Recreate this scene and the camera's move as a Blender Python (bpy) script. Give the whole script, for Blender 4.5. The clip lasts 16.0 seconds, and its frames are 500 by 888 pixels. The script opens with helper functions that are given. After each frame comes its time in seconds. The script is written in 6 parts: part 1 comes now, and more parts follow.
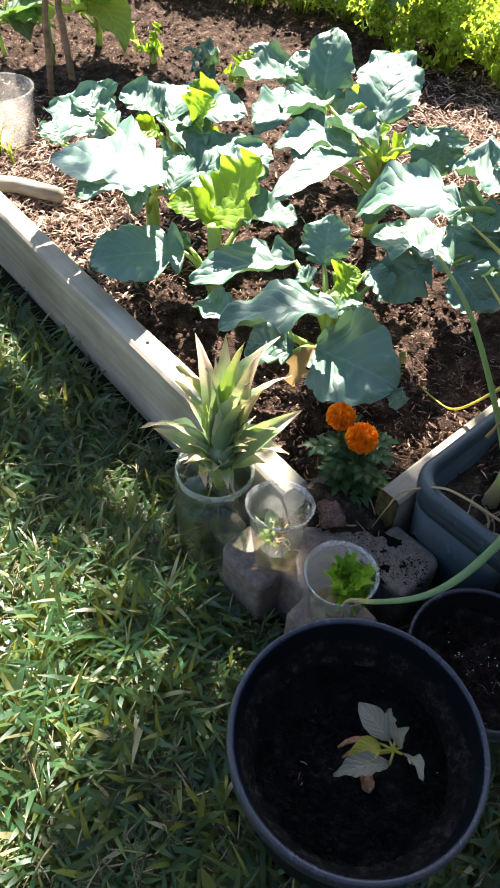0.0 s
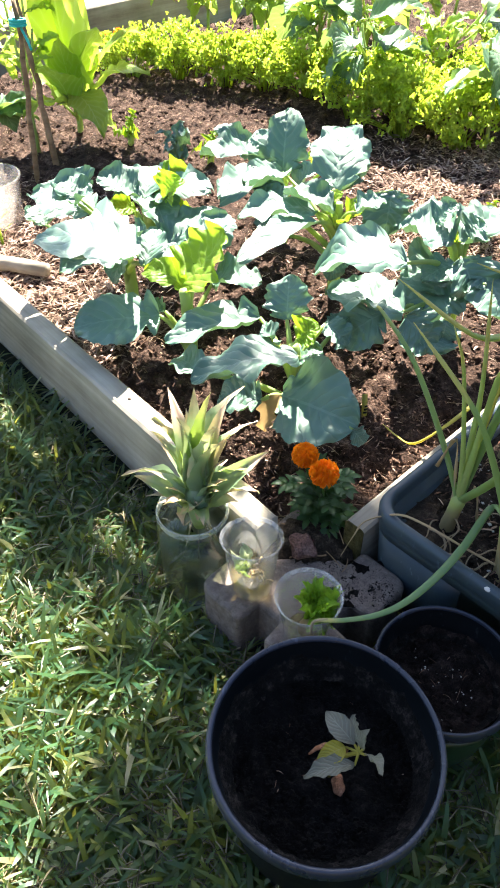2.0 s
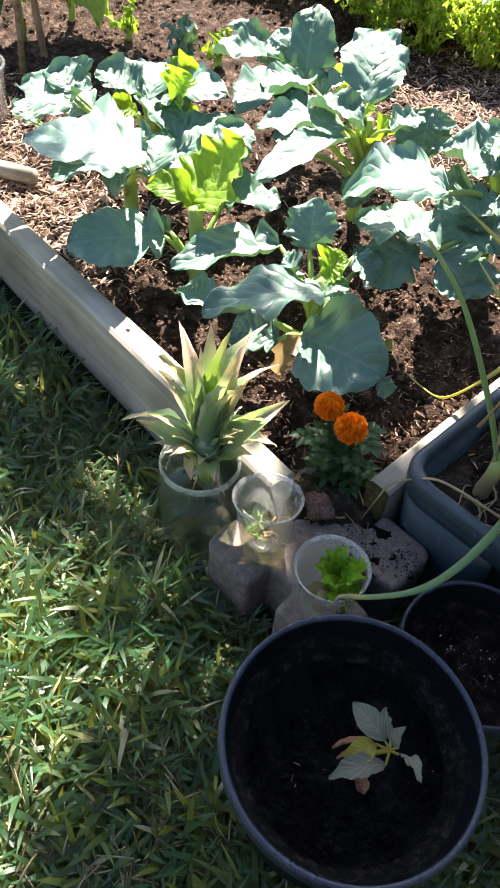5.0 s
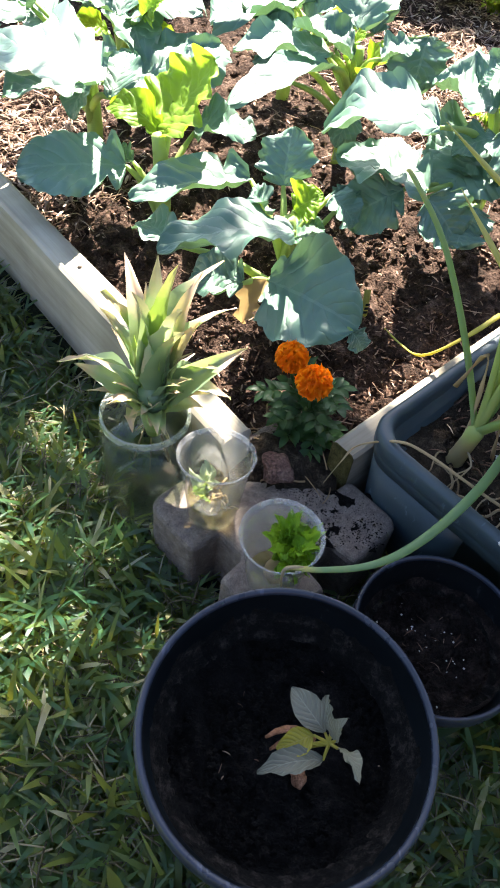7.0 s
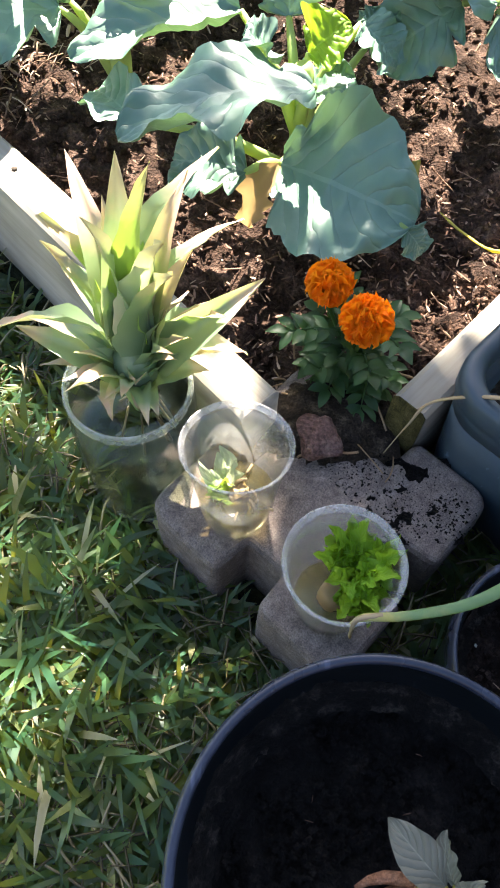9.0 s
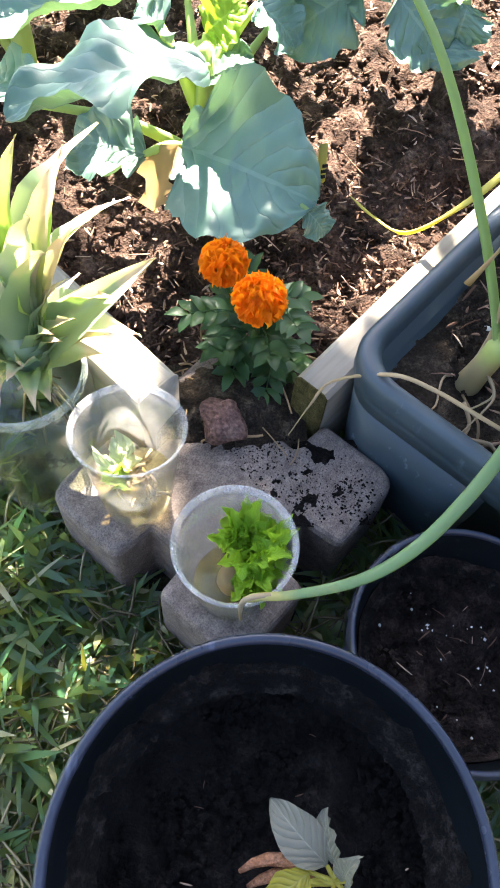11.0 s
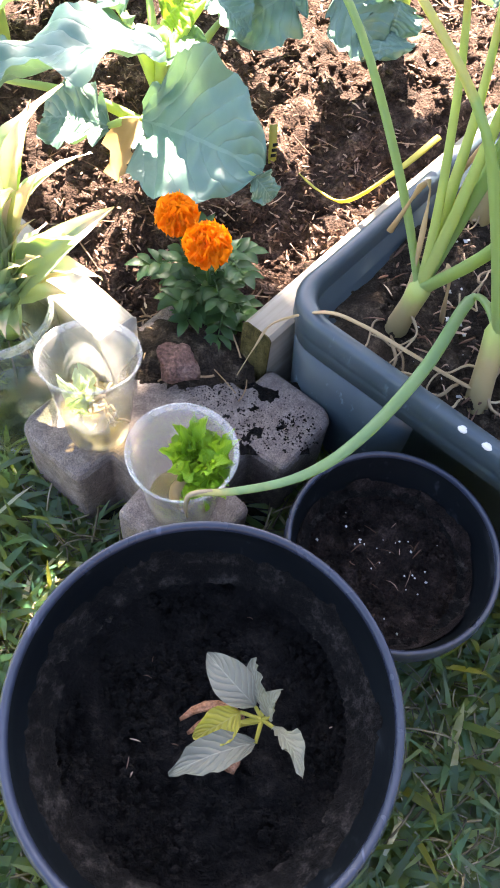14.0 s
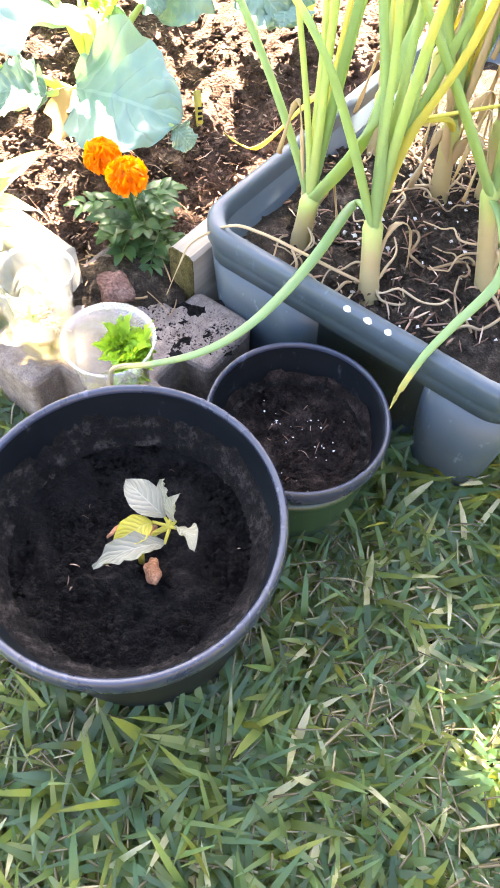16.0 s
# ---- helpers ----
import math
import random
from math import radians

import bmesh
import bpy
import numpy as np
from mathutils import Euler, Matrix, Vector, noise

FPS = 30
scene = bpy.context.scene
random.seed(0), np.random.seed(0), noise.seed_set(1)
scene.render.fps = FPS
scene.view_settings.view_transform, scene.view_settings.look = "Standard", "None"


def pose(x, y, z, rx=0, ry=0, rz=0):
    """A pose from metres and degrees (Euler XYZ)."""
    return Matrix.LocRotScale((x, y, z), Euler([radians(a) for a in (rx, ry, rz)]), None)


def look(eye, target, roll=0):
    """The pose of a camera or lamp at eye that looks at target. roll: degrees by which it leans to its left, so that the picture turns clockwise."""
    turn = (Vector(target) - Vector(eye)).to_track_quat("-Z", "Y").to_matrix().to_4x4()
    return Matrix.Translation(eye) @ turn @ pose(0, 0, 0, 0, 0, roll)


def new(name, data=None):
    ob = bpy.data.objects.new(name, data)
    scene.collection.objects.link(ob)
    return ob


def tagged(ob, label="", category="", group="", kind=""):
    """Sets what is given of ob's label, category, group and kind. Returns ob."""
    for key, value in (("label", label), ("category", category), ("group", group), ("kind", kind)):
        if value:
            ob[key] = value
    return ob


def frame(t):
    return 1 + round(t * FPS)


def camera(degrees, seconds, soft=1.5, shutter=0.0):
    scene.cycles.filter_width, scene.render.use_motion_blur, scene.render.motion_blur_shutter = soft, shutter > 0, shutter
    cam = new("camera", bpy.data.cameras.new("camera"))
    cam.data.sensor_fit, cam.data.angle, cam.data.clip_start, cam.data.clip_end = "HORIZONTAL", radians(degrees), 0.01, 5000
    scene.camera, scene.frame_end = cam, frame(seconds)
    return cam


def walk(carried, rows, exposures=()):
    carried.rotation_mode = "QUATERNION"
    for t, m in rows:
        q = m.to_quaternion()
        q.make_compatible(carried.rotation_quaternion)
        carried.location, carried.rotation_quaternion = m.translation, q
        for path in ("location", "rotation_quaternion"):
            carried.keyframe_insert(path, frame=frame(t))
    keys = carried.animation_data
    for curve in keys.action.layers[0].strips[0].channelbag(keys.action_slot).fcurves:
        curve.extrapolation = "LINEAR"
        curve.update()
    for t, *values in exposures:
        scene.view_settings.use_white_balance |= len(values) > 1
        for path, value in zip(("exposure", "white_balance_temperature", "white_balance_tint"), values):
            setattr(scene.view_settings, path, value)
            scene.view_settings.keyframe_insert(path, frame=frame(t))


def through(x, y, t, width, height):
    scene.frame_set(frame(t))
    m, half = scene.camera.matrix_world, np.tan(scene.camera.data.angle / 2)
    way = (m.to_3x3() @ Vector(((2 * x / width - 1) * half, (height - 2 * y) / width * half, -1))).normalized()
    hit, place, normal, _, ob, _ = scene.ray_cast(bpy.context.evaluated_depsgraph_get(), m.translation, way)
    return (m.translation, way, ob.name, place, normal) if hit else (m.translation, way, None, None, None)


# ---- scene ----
cam = camera(38.5, 16.0, soft=1.8)
PATH = [
    (0, (0.04, -0.02, 0.989), (0.02, 1.316, -0.498), 2.9),
    (0.5, (0.028, -0.073, 1.043), (-0.061, 1.259, -0.446), -2.7),
    (1, (0.102, -0.094, 1.012), (0.088, 1.209, -0.505), -2.1),
    (1.5, (0.108, -0.106, 1.03), (0.097, 1.271, -0.42), -1.1),
    (2, (0.092, -0.102, 1.048), (0.058, 1.344, -0.334), -0.7),
    (2.5, (0.08, -0.103, 1.047), (0.116, 1.286, -0.391), 2.4),
    (3, (0.101, -0.124, 1.08), (0.107, 1.252, -0.371), -0.9),
    (3.5, (0.068, -0.128, 1.082), (0.099, 1.243, -0.374), 3.6),
    (3.7, (0.063, -0.128, 1.078), (0.105, 1.236, -0.384), 4.3),
    (5.8, (0.007, 0.071, 0.93), (0.057, 1.357, -0.601), 5.1),
    (6, (0.006, 0.056, 0.931), (0.056, 1.337, -0.603), 5.6),
    (6.5, (0.041, 0.047, 0.896), (0.112, 1.292, -0.667), 5.7),
    (7, (0.085, 0.061, 0.885), (0.156, 1.3, -0.683), 7.9),
    (7.5, (0.141, 0.168, 0.813), (0.073, 1.311, -0.827), 3.3),
    (8, (0.103, 0.271, 0.77), (0.068, 1.323, -0.93), 2.2),
    (8.5, (0.087, 0.297, 0.727), (0.143, 1.247, -1.032), 3.8),
    (9, (0.068, 0.304, 0.724), (0.135, 1.242, -1.041), 3.2),
    (9.5, (0.107, 0.3, 0.715), (0.25, 1.232, -1.049), 6.3),
    (9.7, (0.123, 0.299, 0.7), (0.296, 1.24, -1.057), 8.4),
    (12, (0.129, 0.287, 0.717), (0.285, 1.221, -1.044), 5.8),
    (12.5, (0.127, 0.286, 0.723), (0.321, 1.221, -1.034), 9.2),
    (13, (0.13, 0.303, 0.751), (0.348, 1.259, -0.992), 9.6),
    (13.5, (0.132, 0.269, 0.743), (0.372, 1.204, -1.008), 10.9),
    (14, (0.149, 0.179, 0.733), (0.37, 1.163, -0.994), 9.2),
    (14.5, (0.173, 0.069, 0.741), (0.326, 1.044, -0.998), 3.1),
    (15, (0.194, 0.027, 0.758), (0.359, 1.057, -0.948), 3.3),
    (15.5, (0.219, 0.002, 0.761), (0.383, 1.04, -0.941), 1.4),
    (16, (0.224, -0.012, 0.763), (0.411, 1.033, -0.932), 3.2),
]
EXPOSURES = [(0.0, 2.48, 6550, 12), (1.0, 2.72, 6550, 12), (2.0, 2.82, 6550, 12), (2.5, 2.66, 6550, 12), (3.7, 2.64, 6550, 12), (6.0, 2.42, 6550, 12), (6.5, 2.75, 6550, 12), (7.0, 2.9, 6600, 12), (7.5, 3.0, 6650, 12), (8.0, 3.1, 6700, 13), (9.0, 3.22, 6800, 14), (9.5, 3.40, 6800, 14), (12.0, 3.97, 6800, 16), (13.0, 3.96, 6850, 16), (13.5, 3.8, 6950, 18), (14.0, 4.25, 7100, 20), (14.5, 4.95, 7300, 20), (14.8, 5.12, 7450, 20), (16.0, 5.4, 7900, 21)]
walk(cam, [(t, look(eye, target, roll)) for t, eye, target, roll in PATH], EXPOSURES)

# ---------------------------------------------------------------- light
SUN_AZ, SUN_EL = 4.0, 48.0   # degrees right of straight ahead, above the horizon
TO_SUN = Vector((math.sin(radians(SUN_AZ)) * math.cos(radians(SUN_EL)),
                 math.cos(radians(SUN_AZ)) * math.cos(radians(SUN_EL)),
                 math.sin(radians(SUN_EL))))
sky_world = bpy.data.worlds.new("sky")
scene.world = sky_world
sky_world.use_nodes = True
wn = sky_world.node_tree
sky = wn.nodes.new("ShaderNodeTexSky")
sky.sky_type = "NISHITA"
sky.sun_disc = False
sky.sun_elevation = radians(SUN_EL)
sky.sun_rotation = radians(SUN_AZ)
wn.links.new(sky.outputs[0], wn.nodes["Background"].inputs[0])
wn.nodes["Background"].inputs[1].default_value = 0.05
sun = new("sun", bpy.data.lights.new("sun", "SUN"))
sun.data.energy, sun.data.angle, sun.data.color = 5.0, radians(0.55), (1.0, 0.94, 0.82)
sun.matrix_world = look(TO_SUN * 10, (0, 0, 0))


# ---------------------------------------------------------------- materials
def mat(name, rough=0.6, metal=0.0, spec=0.4):
    m = bpy.data.materials.new(name)
    m.use_nodes = True
    b = m.node_tree.nodes["Principled BSDF"]
    b.inputs["Roughness"].default_value = rough
    b.inputs["Metallic"].default_value = metal
    b.inputs["Specular IOR Level"].default_value = spec
    return m, m.node_tree.nodes, m.node_tree.links, b


def ramp(nodes, stops):
    r = nodes.new("ShaderNodeValToRGB")
    e = r.color_ramp.elements
    while len(e) < len(stops):
        e.new(0.5)
    for k, (p, c) in zip(e, stops):
        k.position, k.color = p, (*c, 1)
    return r


def noise_tex(nodes, links, scale, detail=5, rough=0.6, coord="Object", stretch=None):
    n = nodes.new("ShaderNodeTexNoise")
    n.inputs["Scale"].default_value = scale
    n.inputs["Detail"].default_value = detail
    n.inputs["Roughness"].default_value = rough
    tc = nodes.new("ShaderNodeTexCoord")
    if stretch:
        mp = nodes.new("ShaderNodeMapping")
        mp.inputs["Scale"].default_value = stretch
        links.new(tc.outputs[coord], mp.inputs[0])
        links.new(mp.outputs[0], n.inputs["Vector"])
    else:
        links.new(tc.outputs[coord], n.inputs["Vector"])
    return n


def add_bump(nodes, links, b, height, strength, dist):
    bp = nodes.new("ShaderNodeBump")
    bp.inputs["Strength"].default_value = strength
    bp.inputs["Distance"].default_value = dist
    links.new(height, bp.inputs["Height"])
    links.new(bp.outputs[0], b.inputs["Normal"])


def mix_rgb(nodes, links, a, b, fac, mode="MIX"):
    x = nodes.new("ShaderNodeMix")
    x.data_type, x.blend_type = "RGBA", mode
    for sock, v in ((x.inputs[0], fac), (x.inputs[6], a), (x.inputs[7], b)):
        if isinstance(v, (int, float)):
            sock.default_value = v
        elif isinstance(v, tuple):
            sock.default_value = (*v, 1)
        else:
            links.new(v, sock)
    return x.outputs[2]


def earthy(name, dark, mid, light, scale, bump=0.8, dist=0.01, rough=0.95):
    m, n, l, b = mat(name, rough, 0, 0.15)
    a, c = noise_tex(n, l, scale, 8, 0.7), noise_tex(n, l, scale * 9, 4, 0.6)
    r = ramp(n, [(0.3, dark), (0.52, mid), (0.75, light)])
    l.new(a.outputs[0], r.inputs[0])
    r2 = ramp(n, [(0.35, (0.55, 0.55, 0.55)), (0.7, (1.35, 1.3, 1.25))])
    l.new(c.outputs[0], r2.inputs[0])
    l.new(mix_rgb(n, l, r.outputs[0], r2.outputs[0], 1.0, "MULTIPLY"), b.inputs["Base Color"])
    mx = n.new("ShaderNodeMath")
    mx.operation = "ADD"
    l.new(a.outputs[0], mx.inputs[0])
    l.new(c.outputs[0], mx.inputs[1])
    add_bump(n, l, b, mx.outputs[0], bump, dist)
    return m


def leafy(name, stops, through_col, trans=0.35, rough=0.5, spec=0.35, veins=0.0, vein_col=(0.35, 0.45, 0.3), rnd="Random Per Island",
          blemish=None, n_veins=7.0, edge=None, sheen=0.0):
    """A thin leaf: a sheen over it, light passing through it, pale veins along its UV."""
    m, n, l, b = mat(name, rough, 0, spec)
    if sheen:   # a waxy bloom
        b.inputs["Coat Weight"].default_value, b.inputs["Coat Roughness"].default_value = sheen, 0.6
    src = n.new("ShaderNodeNewGeometry").outputs["Random Per Island"] if rnd == "Random Per Island" else n.new("ShaderNodeObjectInfo").outputs["Random"]
    big = noise_tex(n, l, 18, 4, 0.6)
    ad = n.new("ShaderNodeMath")
    ad.operation = "MULTIPLY_ADD"
    ad.inputs[1].default_value, ad.inputs[2].default_value = 0.5, -0.25
    l.new(big.outputs[0], ad.inputs[0])
    sm = n.new("ShaderNodeMath")
    sm.operation = "ADD"
    l.new(src, sm.inputs[0])
    l.new(ad.outputs[0], sm.inputs[1])
    r = ramp(n, stops)
    l.new(sm.outputs[0], r.inputs[0])
    col = r.outputs[0]
    uv = n.new("ShaderNodeUVMap")
    sep = n.new("ShaderNodeSeparateXYZ")
    l.new(uv.outputs[0], sep.inputs[0])
    if veins > 0:
        # |v - 0.5|
        def op(kind, a, c=None):
            q = n.new("ShaderNodeMath")
            q.operation = kind
            for sock, v in ((q.inputs[0], a), (q.inputs[1], c)):
                if v is None:
                    continue
                if isinstance(v, (int, float)):
                    sock.default_value = v
                else:
                    l.new(v, sock)
            return q.outputs[0]
        av = op("ABSOLUTE", op("SUBTRACT", sep.outputs[1], 0.5))
        ph = op("SUBTRACT", op("MULTIPLY", sep.outputs[0], n_veins), op("MULTIPLY", av, n_veins * 0.75))
        wob = noise_tex(n, l, 3.0, 2, 0.5, "UV")
        ph = op("ADD", ph, op("MULTIPLY", wob.outputs[0], 0.9))
        side = op("POWER", op("ABSOLUTE", op("SINE", op("MULTIPLY", ph, math.pi))), 0.35)
        side = op("SUBTRACT", 1.0, side)
        mid = op("LESS_THAN", av, 0.016)
        vein = op("MINIMUM", op("ADD", op("MULTIPLY", side, 1.0), mid), 1.0)
        col = mix_rgb(n, l, col, vein_col, op("MULTIPLY", vein, veins))
        add_bump(n, l, b, op("SUBTRACT", big.outputs[0], vein), 0.55, 0.004)
    if edge:
        er = ramp(n, [(edge[1], (0, 0, 0)), (edge[2], (1, 1, 1))])
        wob2 = noise_tex(n, l, 40, 3, 0.6)
        s2 = n.new("ShaderNodeMath")
        s2.operation = "MULTIPLY_ADD"
        s2.inputs[1].default_value = 0.35
        l.new(wob2.outputs[0], s2.inputs[0])
        l.new(sep.outputs[0], s2.inputs[2])
        l.new(s2.outputs[0], er.inputs[0])
        col = mix_rgb(n, l, col, edge[0], er.outputs[0])
    if blemish:
        bl = noise_tex(n, l, 30, 3, 0.5)
        br = ramp(n, [(0.66, (0, 0, 0)), (0.74, (1, 1, 1))])
        l.new(bl.outputs[0], br.inputs[0])
        col = mix_rgb(n, l, col, blemish, br.outputs[0])
    l.new(col, b.inputs["Base Color"])
    tr = n.new("ShaderNodeBsdfTranslucent")
    l.new(mix_rgb(n, l, col, through_col, 0.6), tr.inputs[0])
    ms = n.new("ShaderNodeMixShader")
    ms.inputs[0].default_value = trans
    l.new(b.outputs[0], ms.inputs[1])
    l.new(tr.outputs[0], ms.inputs[2])
    l.new(ms.outputs[0], n["Material Output"].inputs[0])
    return m


def plastic(name, col, col2, rough=0.35, scratch=60, spec=0.5):
    m, n, l, b = mat(name, rough, 0, spec)
    a = noise_tex(n, l, 7, 5, 0.65)
    s = noise_tex(n, l, scratch, 3, 0.7, stretch=(1, 0.12, 0.5))
    r = ramp(n, [(0.35, col), (0.7, col2)])
    l.new(a.outputs[0], r.inputs[0])
    sr = ramp(n, [(0.62, (0, 0, 0)), (0.78, (1, 1, 1))])
    l.new(s.outputs[0], sr.inputs[0])
    l.new(mix_rgb(n, l, r.outputs[0], tuple(min(1, c * 2.6 + 0.03) for c in col2), sr.outputs[0]), b.inputs["Base Color"])
    rr = n.new("ShaderNodeMapRange")
    rr.inputs[3].default_value, rr.inputs[4].default_value = rough - 0.1, rough + 0.2
    l.new(a.outputs[0], rr.inputs[0])
    l.new(rr.outputs[0], b.inputs["Roughness"])
    add_bump(n, l, b, s.outputs[0], 0.08, 0.002)
    return m


def clear(name, tint, haze, haze_col=(0.85, 0.86, 0.84), rough=0.1, spots=0.0, through=0.5):
    """A thin clear wall: light passes straight on, a little of it is scattered by haze, and the surface shines."""
    m, n, l, b = mat(name, rough, 0, 0.5)
    b.inputs["Base Color"].default_value = (*haze_col, 1)
    b.inputs["Roughness"].default_value = 0.4
    tp = n.new("ShaderNodeBsdfTransparent")
    tp.inputs[0].default_value = (*tint, 1)
    tl = n.new("ShaderNodeBsdfTranslucent")
    tl.inputs[0].default_value = (*haze_col, 1)
    both = n.new("ShaderNodeMixShader")
    both.inputs[0].default_value = through
    l.new(b.outputs[0], both.inputs[1])
    l.new(tl.outputs[0], both.inputs[2])
    mix = n.new("ShaderNodeMixShader")
    a = noise_tex(n, l, 38, 5, 0.7)
    rr = n.new("ShaderNodeMapRange")
    rr.inputs[1].default_value, rr.inputs[2].default_value = 0.35, 0.75
    rr.inputs[3].default_value, rr.inputs[4].default_value = haze * 0.6, haze + spots
    l.new(a.outputs[0], rr.inputs[0])
    l.new(rr.outputs[0], mix.inputs[0])
    l.new(tp.outputs[0], mix.inputs[1])
    l.new(both.outputs[0], mix.inputs[2])
    gl = n.new("ShaderNodeBsdfGlossy")
    gl.inputs["Roughness"].default_value = rough
    lw = n.new("ShaderNodeLayerWeight")
    lw.inputs[0].default_value = 0.5
    pw = n.new("ShaderNodeMath")
    pw.operation = 'POWER'
    pw.inputs[1].default_value = 4.0
    l.new(lw.outputs["Facing"], pw.inputs[0])
    fr = n.new("ShaderNodeMath")
    fr.operation = 'MULTIPLY_ADD'
    fr.inputs[1].default_value, fr.inputs[2].default_value = 0.6, 0.04
    l.new(pw.outputs[0], fr.inputs[0])
    top = n.new("ShaderNodeMixShader")
    l.new(fr.outputs[0], top.inputs[0])
    l.new(mix.outputs[0], top.inputs[1])
    l.new(gl.outputs[0], top.inputs[2])
    l.new(top.outputs[0], n["Material Output"].inputs[0])
    return m


def weathered(name, dark, mid, light):
    """Grey, sun-bleached softwood: grain runs along the piece's own x."""
    m, n, l, b = mat(name, 0.8, 0, 0.2)
    g = noise_tex(n, l, 30, 6, 0.65, stretch=(0.06, 1, 1))
    k = noise_tex(n, l, 5, 4, 0.6)
    r = ramp(n, [(0.3, dark), (0.5, mid), (0.72, light)])
    l.new(g.outputs[0], r.inputs[0])
    r2 = ramp(n, [(0.3, (0.62, 0.6, 0.56)), (0.7, (1.12, 1.1, 1.06))])
    l.new(k.outputs[0], r2.inputs[0])
    l.new(mix_rgb(n, l, r.outputs[0], r2.outputs[0], 1.0, "MULTIPLY"), b.inputs["Base Color"])
    add_bump(n, l, b, g.outputs[0], 0.5, 0.004)
    return m


M_SOIL = earthy("bed_soil", (0.016, 0.010, 0.007), (0.098, 0.060, 0.045), (0.38, 0.26, 0.205), 30, 1.0, 0.016)
M_POTSOIL = earthy("potting_soil", (0.003, 0.0027, 0.0025), (0.0085, 0.0075, 0.0072), (0.042, 0.036, 0.033), 45, 1.0, 0.010)
M_DRYSOIL = earthy("dry_potting_soil", (0.008, 0.006, 0.005), (0.030, 0.021, 0.018), (0.125, 0.092, 0.080), 50, 1.0, 0.008)
M_TUBSOIL = earthy("tub_soil", (0.014, 0.011, 0.008), (0.052, 0.040, 0.030), (0.20, 0.16, 0.12), 50, 1.0, 0.008)
M_CRUST = earthy("dried_soil_crust", (0.006, 0.005, 0.0045), (0.016, 0.014, 0.0125), (0.11, 0.095, 0.083), 70, 1.0, 0.006)
M_LAWNSOIL = earthy("lawn_floor", (0.012, 0.016, 0.008), (0.030, 0.036, 0.016), (0.085, 0.078, 0.040), 30)
M_CONCRETE = earthy("block_concrete", (0.12, 0.10, 0.088), (0.205, 0.172, 0.155), (0.31, 0.27, 0.245), 80, 0.25, 0.002, 0.9)
M_SLAB = earthy("path_concrete", (0.45, 0.43, 0.40), (0.58, 0.56, 0.52), (0.68, 0.66, 0.62), 8, 0.3, 0.003, 0.9)
M_SEED = earthy("split_seed", (0.22, 0.09, 0.045), (0.42, 0.19, 0.10), (0.58, 0.31, 0.20), 60, 0.8, 0.004, 0.8)
M_CLOCHE = clear("hazy_container", (0.96, 0.94, 0.92), 0.16, (0.85, 0.80, 0.76), spots=0.10, rough=0.08)
M_STONE = earthy("reddish_stone", (0.10, 0.055, 0.045), (0.22, 0.13, 0.11), (0.34, 0.24, 0.21), 30, 0.9, 0.008, 0.9)
M_WOOD = weathered("weathered_board", (0.28, 0.245, 0.195), (0.40, 0.365, 0.305), (0.52, 0.485, 0.42))
M_ENDGRAIN = earthy("mossy_end_grain", (0.04, 0.035, 0.012), (0.12, 0.10, 0.035), (0.22, 0.19, 0.08), 60, 0.8, 0.004)
M_STICK = weathered("dry_stake", (0.14, 0.09, 0.05), (0.28, 0.19, 0.11), (0.42, 0.31, 0.2))
M_POT = plastic("black_plastic", (0.0034, 0.0048, 0.0060), (0.0062, 0.0083, 0.0100), 0.46, 60, 0.18)
# scuffed rim plastic; the sky's blue sheen is put into its base colour
M_RIM = plastic("scuffed_sky_sheen_rim", (0.016, 0.021, 0.035), (0.034, 0.042, 0.068), 0.24)
M_GREENPOT = plastic("green_black_plastic", (0.010, 0.026, 0.012), (0.016, 0.045, 0.02), 0.35)
M_TUB = plastic("grey_tub_plastic", (0.030, 0.050, 0.063), (0.050, 0.076, 0.094), 0.40)
M_CUP = clear("clear_cup_plastic", (0.97, 0.97, 0.96), 0.095, (0.93, 0.93, 0.91), spots=0.08, rough=0.10, through=0.55)
M_CUPRIM = clear("cup_lip_plastic", (0.96, 0.96, 0.96), 0.26, (0.92, 0.93, 0.93), spots=0.08, rough=0.10, through=0.5)
M_GLASS = clear("jar_glass", (0.93, 0.96, 0.93), 0.008, (0.90, 0.92, 0.86), spots=0.02, rough=0.03)
M_GLASSLIP = clear("jar_lip_glass", (0.86, 0.91, 0.87), 0.30, (0.92, 0.95, 0.90), spots=0.10, rough=0.04)
M_WATER = clear("jar_water", (0.84, 0.88, 0.76), 0.0, (0.74, 0.72, 0.50), 0.0)
M_CUPWATER = clear("cup_water", (0.93, 0.88, 0.64), 0.10, (0.86, 0.78, 0.46), 0.0, 0.04)
M_BROC = leafy("broccoli_leaf", [(0.0, (0.048, 0.132, 0.082)), (0.5, (0.074, 0.178, 0.118)), (1.0, (0.115, 0.235, 0.165))], (0.28, 0.52, 0.14), 0.10, 0.50, 0.85,
               0.45, (0.22, 0.34, 0.25), "Object", sheen=0.55)
M_BROCY = leafy("young_broccoli_leaf", [(0.0, (0.12, 0.24, 0.02)), (1.0, (0.20, 0.34, 0.03))], (0.44, 0.64, 0.02), 0.5, 0.45, 0.4, 0.35, (0.45, 0.60, 0.15), "Object")
M_BROCSTEM = leafy("broccoli_stem", [(0.0, (0.26, 0.38, 0.12)), (1.0, (0.38, 0.50, 0.17))], (0.7, 0.8, 0.15), 0.3, 0.45, 0.4)
